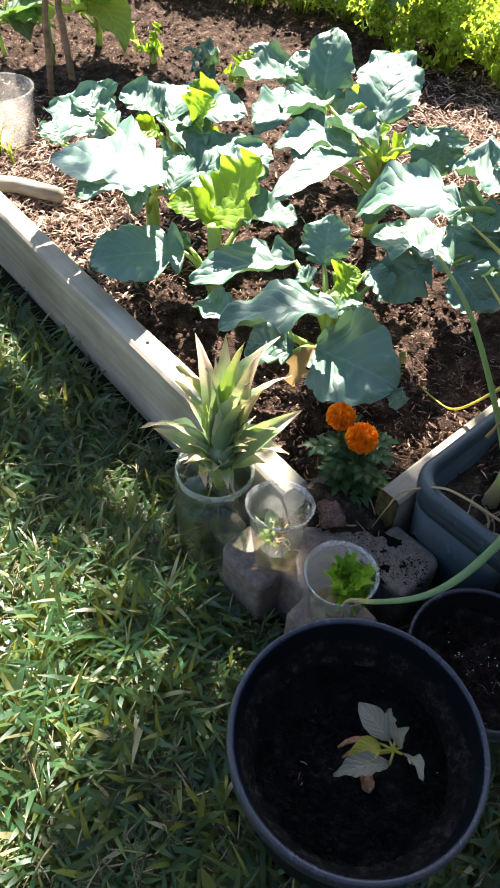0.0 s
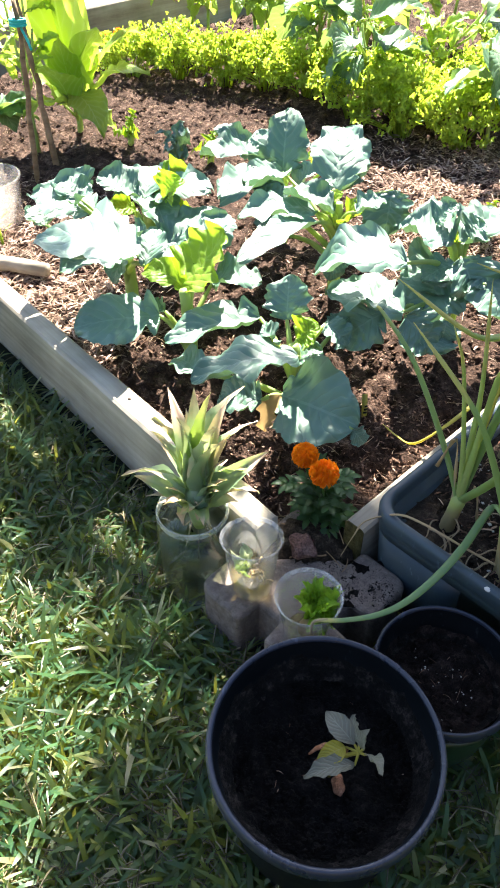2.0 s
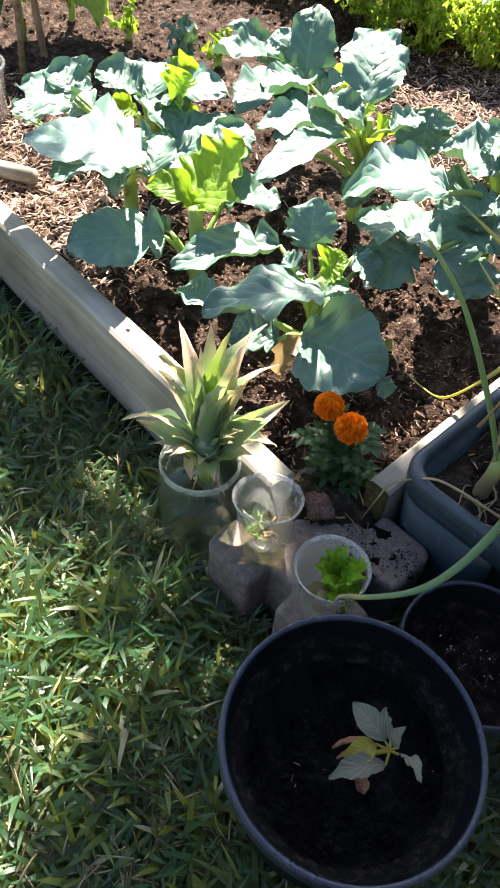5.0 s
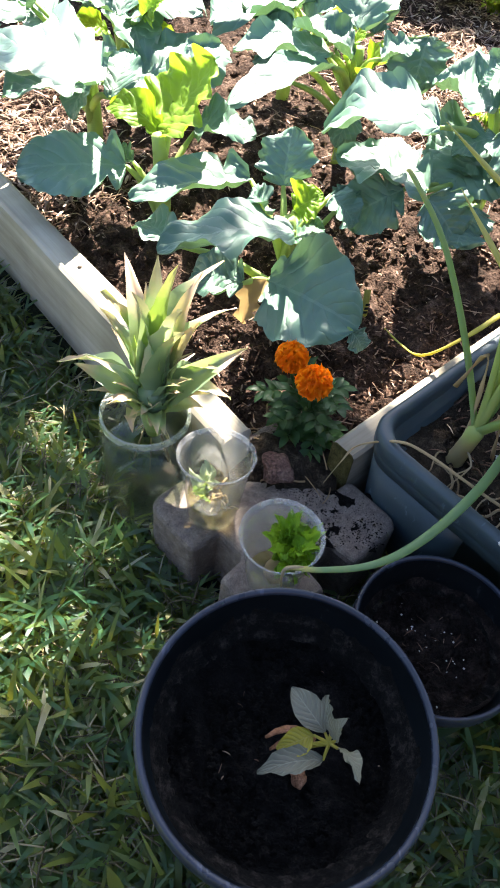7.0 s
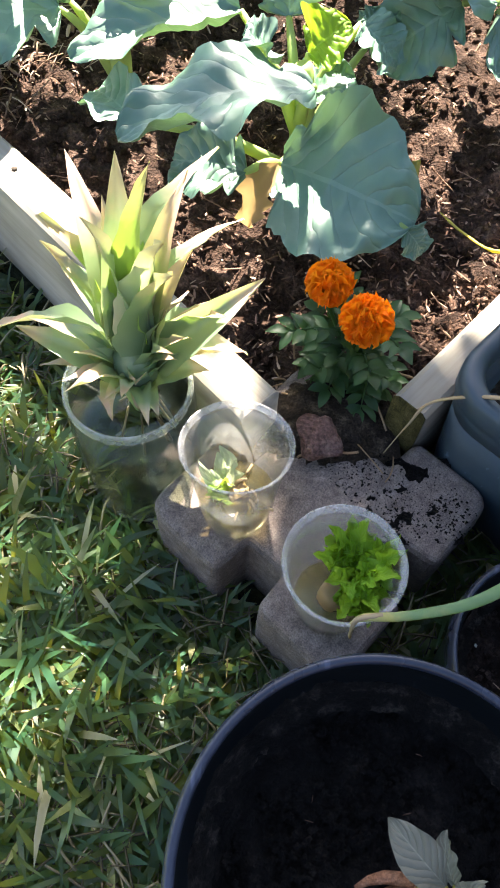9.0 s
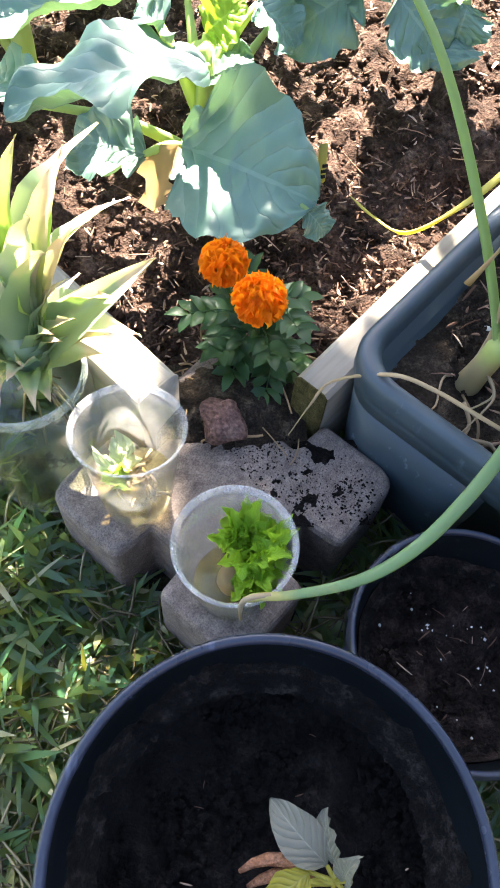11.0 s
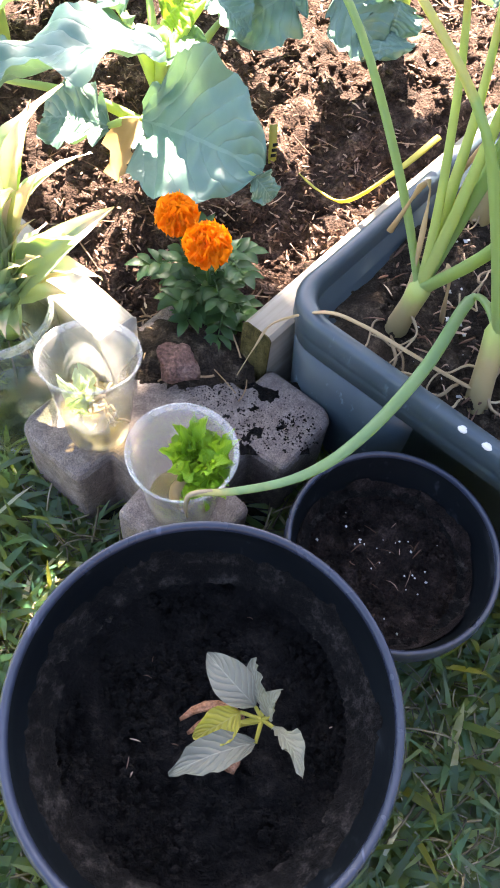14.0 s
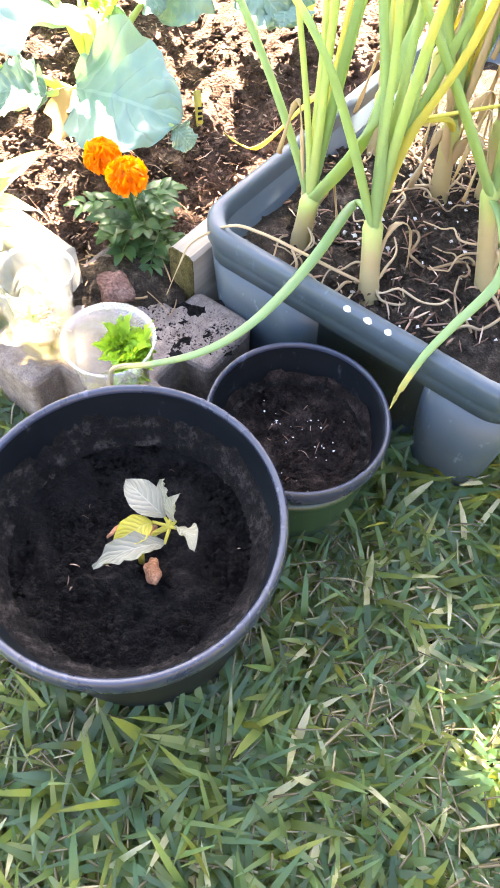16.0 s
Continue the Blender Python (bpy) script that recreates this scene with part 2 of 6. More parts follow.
M_DEADLEAF = leafy("withered_leaf", [(0.0, (0.30, 0.19, 0.09)), (1.0, (0.46, 0.33, 0.17))], (0.6, 0.4, 0.15), 0.3, 0.7, 0.2)
M_GRASS = leafy("grass_blade", [(0.0, (0.007, 0.034, 0.021)), (0.40, (0.016, 0.067, 0.036)), (0.78, (0.046, 0.122, 0.050)), (0.94, (0.14, 0.17, 0.07)), (1.0, (0.44, 0.40, 0.24))],
                (1.0, 0.96, 0.10), 0.43, 0.42, 0.45)
M_STRAW = leafy("straw_chip", [(0.0, (0.07, 0.038, 0.026)), (0.5, (0.20, 0.118, 0.082)), (0.85, (0.34, 0.22, 0.160)), (1.0, (0.52, 0.38, 0.28))], (0.4, 0.28, 0.16), 0.08, 0.85, 0.15)
M_SHRED = leafy("shredded_wood", [(0.0, (0.13, 0.075, 0.055)), (0.5, (0.34, 0.22, 0.165)), (1.0, (0.60, 0.46, 0.37))], (0.5, 0.35, 0.25), 0.05, 0.8, 0.2)
M_DRYSTRAW = leafy("dry_straw", [(0.0, (0.16, 0.095, 0.065)), (0.6, (0.33, 0.225, 0.16)), (1.0, (0.56, 0.44, 0.33))], (0.5, 0.4, 0.25), 0.1, 0.8, 0.2)
M_THATCH = leafy("dead_grass", [(0.0, (0.07, 0.060, 0.03)), (0.6, (0.16, 0.13, 0.07)), (1.0, (0.40, 0.34, 0.20))], (0.4, 0.34, 0.15), 0.15, 0.7, 0.25)
M_PARSLEY = leafy("parsley_leaf", [(0.0, (0.14, 0.26, 0.03)), (0.5, (0.26, 0.40, 0.05)), (1.0, (0.42, 0.52, 0.07))], (0.74, 0.86, 0.06), 0.50, 0.5, 0.35)
M_CELERY = leafy("celery_leaf", [(0.0, (0.11, 0.28, 0.02)), (1.0, (0.28, 0.47, 0.03))], (0.62, 0.88, 0.03), 0.45, 0.5, 0.35, 0.3, (0.4, 0.5, 0.15))
M_ONION = leafy("onion_leaf", [(0.0, (0.18, 0.30, 0.14)), (0.6, (0.27, 0.39, 0.16)), (1.0, (0.42, 0.50, 0.18))], (0.72, 0.82, 0.12), 0.42, 0.45, 0.45, 0, rnd="Object",
                edge=((0.52, 0.46, 0.16), 0.92, 1.35))
M_ONIONY = leafy("yellowed_onion_leaf", [(0.0, (0.48, 0.44, 0.08)), (1.0, (0.62, 0.54, 0.14))], (0.85, 0.75, 0.1), 0.35, 0.5, 0.4, 0, rnd="Object")
M_NECK = leafy("onion_neck", [(0.0, (0.28, 0.20, 0.09)), (0.5, (0.40, 0.31, 0.15)), (1.0, (0.50, 0.42, 0.24))], (0.7, 0.65, 0.2), 0.25, 0.5, 0.35, edge=((0.38, 0.46, 0.14), 0.75, 1.10))
M_HUSK = leafy("dry_onion_skin", [(0.0, (0.30, 0.21, 0.105)), (1.0, (0.52, 0.40, 0.24))], (0.6, 0.45, 0.2), 0.25, 0.65, 0.25)
M_ROOT = leafy("pale_root", [(0.0, (0.20, 0.135, 0.075)), (1.0, (0.48, 0.37, 0.23))], (0.6, 0.5, 0.35), 0.1, 0.7, 0.2)
M_PINE = leafy("pineapple_leaf", [(0.0, (0.15, 0.24, 0.14)), (0.5, (0.28, 0.38, 0.23)), (1.0, (0.50, 0.56, 0.38))], (0.74, 0.90, 0.26), 0.34, 0.34, 0.9, 0.0, rnd="Object",
               edge=((0.58, 0.40, 0.29), 0.84, 1.04))
M_PINEDRY = leafy("dried_pineapple_leaf", [(0.0, (0.16, 0.24, 0.12)), (0.5, (0.30, 0.38, 0.18)), (1.0, (0.46, 0.48, 0.26))], (0.80, 0.80, 0.16), 0.30, 0.40, 0.8, 0.0, rnd="Object",
                  edge=((0.62, 0.43, 0.32), 0.62, 0.84))
M_PINEYOUNG = leafy("young_pineapple_leaf", [(0.0, (0.17, 0.32, 0.06)), (1.0, (0.30, 0.43, 0.11))], (0.66, 0.88, 0.10), 0.36, 0.36, 0.8, 0.0, rnd="Object", edge=((0.60, 0.44, 0.24), 0.86, 1.12))
M_PETAL = leafy("marigold_petal", [(0.0, (0.98, 0.25, 0.004)), (0.6, (1.0, 0.32, 0.006)), (1.0, (1.0, 0.43, 0.012))], (1.0, 0.36, 0.010), 0.55, 0.55, 0.3)
M_MARILEAF = leafy("marigold_leaf", [(0.0, (0.014, 0.048, 0.016)), (1.0, (0.036, 0.095, 0.030))], (0.25, 0.45, 0.05), 0.25, 0.45, 0.35)
M_LETTUCE = leafy("romaine_leaf", [(0.0, (0.20, 0.36, 0.06)), (1.0, (0.34, 0.50, 0.09))], (0.75, 0.88, 0.08), 0.5, 0.45, 0.4, 0.4, (0.6, 0.7, 0.4), "Object")
M_PALELEAF = leafy("pale_lettuce_leaf", [(0.0, (0.50, 0.58, 0.34)), (1.0, (0.70, 0.74, 0.56))], (0.85, 0.90, 0.50), 0.4, 0.5, 0.4, 0.3, (0.75, 0.8, 0.6), "Object")
M_AUBERGINE = leafy("aubergine_leaf", [(0.0, (0.05, 0.12, 0.07)), (1.0, (0.10, 0.20, 0.11))], (0.4, 0.6, 0.08), 0.3, 0.5, 0.35, 0.4, (0.3, 0.4, 0.25), "Object")
M_PEPPER = leafy("bright_leaf", [(0.0, (0.16, 0.30, 0.05)), (1.0, (0.30, 0.44, 0.08))], (0.7, 0.85, 0.06), 0.45, 0.45, 0.4, 0.3, (0.5, 0.6, 0.3), "Object")
M_SEEDLING = leafy("grey_green_leaf", [(0.0, (0.13, 0.125, 0.092)), (1.0, (0.20, 0.19, 0.14))], (0.4, 0.45, 0.2), 0.2, 0.5, 0.4, 0.35, (0.46, 0.47, 0.33), "Object")
M_SEEDYELLOW = leafy("yellowing_leaf", [(0.0, (0.34, 0.29, 0.03)), (1.0, (0.44, 0.38, 0.05))], (0.6, 0.55, 0.04), 0.25, 0.5, 0.35, 0.4, (0.5, 0.45, 0.2), "Object")
M_CHIPW = mat("perlite", 0.9, 0, 0.2)[0]
M_CHIPW.node_tree.nodes["Principled BSDF"].inputs["Base Color"].default_value = (0.62, 0.60, 0.56, 1)
M_TAG = leafy("yellow_plant_tag", [(0.0, (0.26, 0.25, 0.04)), (1.0, (0.32, 0.29, 0.05))], (0.4, 0.38, 0.05), 0.2, 0.5, 0.4)
M_TIE = mat("teal_tie", 0.5)[0]
M_TIE.node_tree.nodes["Principled BSDF"].inputs["Base Color"].default_value = (0.02, 0.42, 0.40, 1)
M_DARKGRAIN = weathered("dark_grain", (0.045, 0.035, 0.028), (0.075, 0.06, 0.048), (0.11, 0.09, 0.07))
M_BARK = earthy("tree_bark", (0.05, 0.035, 0.025), (0.12, 0.09, 0.06), (0.2, 0.16, 0.12), 20)
M_TREELEAF = leafy("tree_leaf", [(0.0, (0.04, 0.09, 0.02)), (1.0, (0.09, 0.16, 0.04))], (0.3, 0.45, 0.05), 0.2, 0.45, 0.4)


# ---------------------------------------------------------------- helpers for meshes
def mesh_from(name, verts, faces, material, uvs=None, smooth=True):
    me = bpy.data.meshes.new(name)
    me.from_pydata([tuple(v) for v in verts], [], [tuple(int(i) for i in f) for f in faces])
    me.materials.append(material)
    if uvs is not None:
        lay = me.uv_layers.new(name="UVMap")
        idx = np.empty(len(me.loops), dtype=np.int32)
        me.loops.foreach_get("vertex_index", idx)
        lay.data.foreach_set("uv", np.asarray(uvs, dtype=np.float32)[idx].ravel())
    if smooth:
        me.polygons.foreach_set("use_smooth", [True] * len(me.polygons))
    me.update()
    return me


def thing(name, label, category, group="", kind="", at=(0, 0, 0)):
    ob = new(name)
    ob.location = at
    ob.empty_display_size = 0.02
    return tagged(ob, label, category, group, kind)


def part(name, bm_or_mesh, material, parent, label=""):
    """Links a bmesh or a mesh as one object under a thing or under a part; its coordinates are the parent's."""
    if isinstance(bm_or_mesh, bmesh.types.BMesh):
        me = bpy.data.meshes.new(name)
        bm_or_mesh.to_mesh(me)
        bm_or_mesh.free()
        me.materials.append(material)
        me.polygons.foreach_set("use_smooth", [True] * len(me.polygons))
    else:
        me = bm_or_mesh
        if material and not me.materials:
            me.materials.append(material)
    ob = new(name, me)
    ob.parent = parent
    return tagged(ob, label) if label else ob


def revolve(profile, seg=48, wobble=0.0):
    """A closed or open turned body from (radius, height) pairs."""
    verts, faces = [], []
    for k, (r, z) in enumerate(profile):
        for i in range(seg):
            a = 2 * math.pi * i / seg
            w = 1 + wobble * noise.noise((math.cos(a) * 1.5, math.sin(a) * 1.5, z * 6))
            verts.append((r * w * math.cos(a), r * w * math.sin(a), z))
    for k in range(len(profile) - 1):
        for i in range(seg):
            j = (i + 1) % seg
            faces.append((k * seg + i, k * seg + j, (k + 1) * seg + j, (k + 1) * seg + i))
    return verts, faces


def lathe(name, profile, material, seg=48, wobble=0.0):
    v, f = revolve(profile, seg, wobble)
    return mesh_from(name, v, f, material)


def tube_data(points, radii, seg=6, flat=1.0):
    """A tapered tube along points; flat squeezes it in one direction."""
    pts = [Vector(p) for p in points]
    verts, faces, uvs = [], [], []
    ref = Vector((0.31, 0.17, 0.93))
    n = len(pts)
    for k, p in enumerate(pts):
        d = (pts[min(k + 1, n - 1)] - pts[max(k - 1, 0)]).normalized()
        x = d.cross(ref)
        x = x.normalized() if x.length > 1e-4 else Vector((1, 0, 0))
        y = x.cross(d)
        r = radii[k] if isinstance(radii, (list, tuple)) else radii
        for i in range(seg):
            a = 2 * math.pi * i / seg
            verts.append(p + x * (math.cos(a) * r) + y * (math.sin(a) * r * flat))
            uvs.append((k / max(1, n - 1), i / seg))
    for k in range(n - 1):
        for i in range(seg):
            j = (i + 1) % seg
            faces.append((k * seg + i, k * seg + j, (k + 1) * seg + j, (k + 1) * seg + i))
    faces.append(tuple(reversed(range(seg))))
    faces.append(tuple((n - 1) * seg + i for i in range(seg)))
    return verts, faces, uvs


def merged(parts):
    verts, faces, uvs = [], [], []
    for v, f, u in parts:
        o = len(verts)
        verts += list(v)
        faces += [tuple(i + o for i in q) for q in f]
        uvs += list(u)
    return verts, faces, uvs


def arc(a, b, sag=0.0, n=8, side=(0, 0, 0)):
    """Points from a to b, lifted (sag > 0) or sunk in the middle."""
    a, b, side = Vector(a), Vector(b), Vector(side)
    out = []
    for i in range(n + 1):
        t = i / n
        out.append(a.lerp(b, t) + (Vector((0, 0, sag)) + side) * (4 * t * (1 - t)))
    return out


def bezier(p0, p1, p2, p3, n=12):
    p0, p1, p2, p3 = Vector(p0), Vector(p1), Vector(p2), Vector(p3)
    return [p0 * (1 - t) ** 3 + p1 * (3 * t * (1 - t) ** 2) + p2 * (3 * t * t * (1 - t)) + p3 * t ** 3 for t in [i / n for i in range(n + 1)]]


def spline(points, n=5):
    """A smooth line through the points."""
    p = [Vector(q) for q in points]
    p = [p[0] * 2 - p[1]] + p + [p[-1] * 2 - p[-2]]
    out = []
    for a, b, c, e in zip(p, p[1:], p[2:], p[3:]):
        for i in range(n):
            t = i / n
            out.append(((b * 2) + (c - a) * t + (a * 2 - b * 5 + c * 4 - e) * t * t + (b * 3 - a - c * 3 + e) * t ** 3) * 0.5)
    return out + [p[-2]]


def blade_data(base, tip, width, roll=0.0, cup=0.15, arch=0.1, wave=0.02, lobes=0.0, shape="broad", nu=12, nv=8, seed=0, twist=0.0):
    """A leaf from base to tip. roll turns it about its length, cup folds it up along the midrib, arch bends it, wave ruffles its edge."""
    base, tip = Vector(base), Vector(tip)
    d = tip - base
    ln = d.length
    d.normalize()
    up = Vector((0, 0, 1)) - d * d.z
    up = up.normalized() if up.length > 0.05 else Vector((0, -1, 0.2)).normalized()
    side = d.cross(up).normalized()
    verts, uvs, faces = [], [], []
    for i in range(nu + 1):
        u = i / nu
        if shape == "broad":
            w = math.sin(math.pi * min(1, u ** 0.72 * 0.97 + 0.02)) ** 0.6 * (1 - 0.12 * u)
        elif shape == "cole":   # a rounded, shallowly scalloped leaf with a narrow, torn foot
            w = math.sin(math.pi * min(1, u ** 0.80 * 0.985 + 0.010)) ** 0.5 * (1 - 0.06 * u)
            w *= 1 + 0.045 * math.sin(u * 25 + seed * 2.1) + 0.20 * noise.noise((u * 3.2, seed * 3.7, 0.3)) + 0.09 * noise.noise((u * 11, seed * 1.3, 2.3)) + 0.05 * noise.noise((u * 40, seed * 1.7, 4.3))
            if u < 0.22:
                w *= 0.55 + 0.45 * abs(math.sin(u * 19 + seed))
        elif shape == "strap":
            w = min(1, 0.55 + u * 1.2) * (1 - u ** 3.0) + 0.02
        elif shape == "petal":
            w = 0.35 + 0.75 * u if u < 0.85 else 0.98 - (u - 0.85) * 3.0
        elif shape == "sword":
            w = (1 - u ** 1.7) * (0.85 + 0.15 * u) + 0.01
        else:
            w = math.sin(math.pi * min(1, u ** 0.85 * 0.98 + 0.01)) ** 0.8
        if lobes:
            w *= 1 + lobes * math.sin(u * 23 + seed * 1.7) * 0.5 + lobes * 0.6 * noise.noise((u * 6, seed * 3.1, 0.5))
        rr = roll + twist * u
        s2 = side * math.cos(rr) + up * math.sin(rr)
        n2 = up * math.cos(rr) - side * math.sin(rr)
        c = base + d * (ln * u) + n2 * (arch * ln * 4 * u * (1 - u))
        for j in range(nv + 1):
            v = j / nv - 0.5
            h = cup * width * (abs(v) * 2) ** 1.4 * w
            ruff = wave * (abs(v) * 2) ** 2 * noise.noise((u * (4.5 if shape == "cole" else 7) + seed * 5.3, v * 3 + seed, seed * 1.9)) * 2.2
            bub = wave * 0.35 * noise.noise((u * 14 + seed, v * 12, seed * 2.3))
            verts.append(c + s2 * (v * width * w * (1 + 0.15 * lobes * noise.noise((u * 20, j, seed)))) + n2 * (h + ruff + bub))
            uvs.append((u, j / nv))
    for i in range(nu):
        for j in range(nv):
            a = i * (nv + 1) + j
            faces.append((a, a + 1, a + nv + 2, a + nv + 1))
    return verts, faces, uvs


def soil_z(x, y):
    """The bed's surface: lower in the near corner, uneven."""
    q = min(1, max(0, (y - 0.72) / 0.5))
    return 0.068 + 0.035 * q * q * (3 - 2 * q) + 0.018 * noise.noise((x * 5, y * 5, 0)) + 0.015 * noise.noise((x * 15, y * 15, 3))


# ---------------------------------------------------------------- ground and bed
DL, DR = Vector((-0.660, 0.751, 0)), Vector((0.715, 0.699, 0))   # along the two visible sides of the bed
L_END, R_END = Vector((0.117, 0.664, 0)), Vector((0.231, 0.667, 0))   # inner top corners of the board ends
L_TOP, R_TOP = 0.158, 0.144
L_NORMAL = Vector((0.751, 0.660, 0))     # from the left board into the bed
BED_LEN = 2.60


def in_bed(x, y, margin=0.0):
    p = Vector((x, y, 0))
    return (p - L_END).dot(L_NORMAL) > margin and (p - R_END).dot(Vector((-0.699, 0.715, 0))) > margin


def build_ground():
    xs = np.concatenate([np.linspace(-400, -3, 8), np.linspace(-2.4, 2.4, 49), np.linspace(3, 400, 8)])
    ys = np.concatenate([np.linspace(-400, -3, 8), np.linspace(-2.4, 4.8, 73), np.linspace(5.4, 400, 8)])
    verts = [(x, y, -0.030 + (0.006 * noise.noise((x * 4, y * 4, 7)) if abs(x) < 3 and abs(y) < 5 else 0)) for y in ys for x in xs]
    nx = len(xs)
    faces = [(j * nx + i, j * nx + i + 1, (j + 1) * nx + i + 1, (j + 1) * nx + i) for j in range(len(ys) - 1) for i in range(nx - 1)]
    tagged(new("ground", mesh_from("ground", verts, faces, M_LAWNSOIL)), "bare lawn soil under the grass blades", "ground", kind="structure")


def build_bed_soil():
    """The soil inside the boards, in the bed's own two directions."""
    verts, faces = [], []
    n1, n2 = 300, 340
    corner = Vector((0.165, 0.735, 0))
    for i in range(n1 + 1):
        for j in range(n2 + 1):
            a, b = BED_LEN * (i / n1) ** 1.3, 3.4 * (j / n2) ** 1.3
            p = corner + DL * (a - 0.10) + DR * (b - 0.10)
            if (p - L_END).dot(L_NORMAL) < -0.01:
                p -= L_NORMAL * ((p - L_END).dot(L_NORMAL) + 0.01)
            verts.append((p.x, p.y, soil_z(p.x, p.y) + 0.013 * noise.noise((p.x * 34, p.y * 34, 1)) + 0.006 * noise.noise((p.x * 90, p.y * 90, 2))))
    for i in range(n1):
        for j in range(n2):
            k = i * (n2 + 1) + j
            faces.append((k, k + 1, k + n2 + 2, k + n2 + 1))
    tagged(new("soil", mesh_from("soil", verts, faces, M_SOIL)), "dark crumbly garden soil filling the raised bed", "soil", kind="structure")


def board(name, start, along, width_dir, length, width, top, bottom, label, end_moss=False):
    """A timber on edge: bevelled, slightly cupped, with its cut end."""
    ob = thing(name, label, "plank", at=start)
    ang = math.atan2(along.y, along.x)
    ob.rotation_euler = (0, 0, ang)
    sgn = 1 if along.cross(width_dir).z > 0 else -1
    bm = bmesh.new()
    n = 40
    prof = [(0.002, bottom), (0.0, bottom + 0.01), (0.0, top - 0.005), (0.005, top), (width - 0.005, top), (width, top - 0.005), (width, bottom + 0.01), (width - 0.002, bottom)]
    rings = []
    for i in range(n + 1):
        x = length * i / n
        ring = []
        for y, z in prof:
            wob = 0.0025 * noise.noise((x * 3, z * 9, width * 50 + y * 20))
            ring.append(bm.verts.new((x, sgn * (y + wob), z + 0.002 * noise.noise((x * 2.2, y * 30, 5)))))
        rings.append(ring)
    for a, b in zip(rings, rings[1:]):
        for k in range(len(prof)):
            q = (k + 1) % len(prof)
            bm.faces.new((a[k], a[q], b[q], b[k]))
    bm.faces.new(rings[-1])
    bmesh.ops.recalc_face_normals(bm, faces=bm.faces)
    body = part("timber", bm, M_WOOD, ob)
    for p in body.data.polygons:
        p.use_smooth = False
    bm = bmesh.new()
    bm.faces.new([bm.verts.new((0.0, sgn * y, z)) for y, z in prof])
    ins = bmesh.ops.extrude_face_region(bm, geom=bm.faces[:])
    for v in ins["geom"]:
        if isinstance(v, bmesh.types.BMVert):
            v.co.x = -0.002
    bmesh.ops.recalc_face_normals(bm, faces=bm.faces)
    part("end_cut", bm, M_ENDGRAIN if end_moss else M_WOOD, ob, "greenish mossy end grain" if end_moss else "pale sawn end")
    return ob


build_ground()
build_bed_soil()
left_board = board("board", L_END, DL, -L_NORMAL, BED_LEN, 0.047, L_TOP, -0.02, "weathered grey timber edging the lawn side of the bed")
part("nail_head", lathe("nail_head", [(0.0, 0.0), (0.0032, 0.0), (0.0036, 0.0012), (0.0022, 0.0022), (0.0, 0.0024)], M_DARKGRAIN, 12), None, left_board, "dark nail head").location = (0.403, 0.021, L_TOP)
board("board", R_END, DR, Vector((0.699, -0.715, 0)), 3.2, 0.038, R_TOP, -0.02, "sun-bleached board with a mossy cut end beside the tub", True)
far_start = L_END + DL * BED_LEN - DR * 0.6
board("board", far_start, DR, DL, 3.6, 0.09, 0.26, -0.02, "pale thick beam closing the far side of the bed")


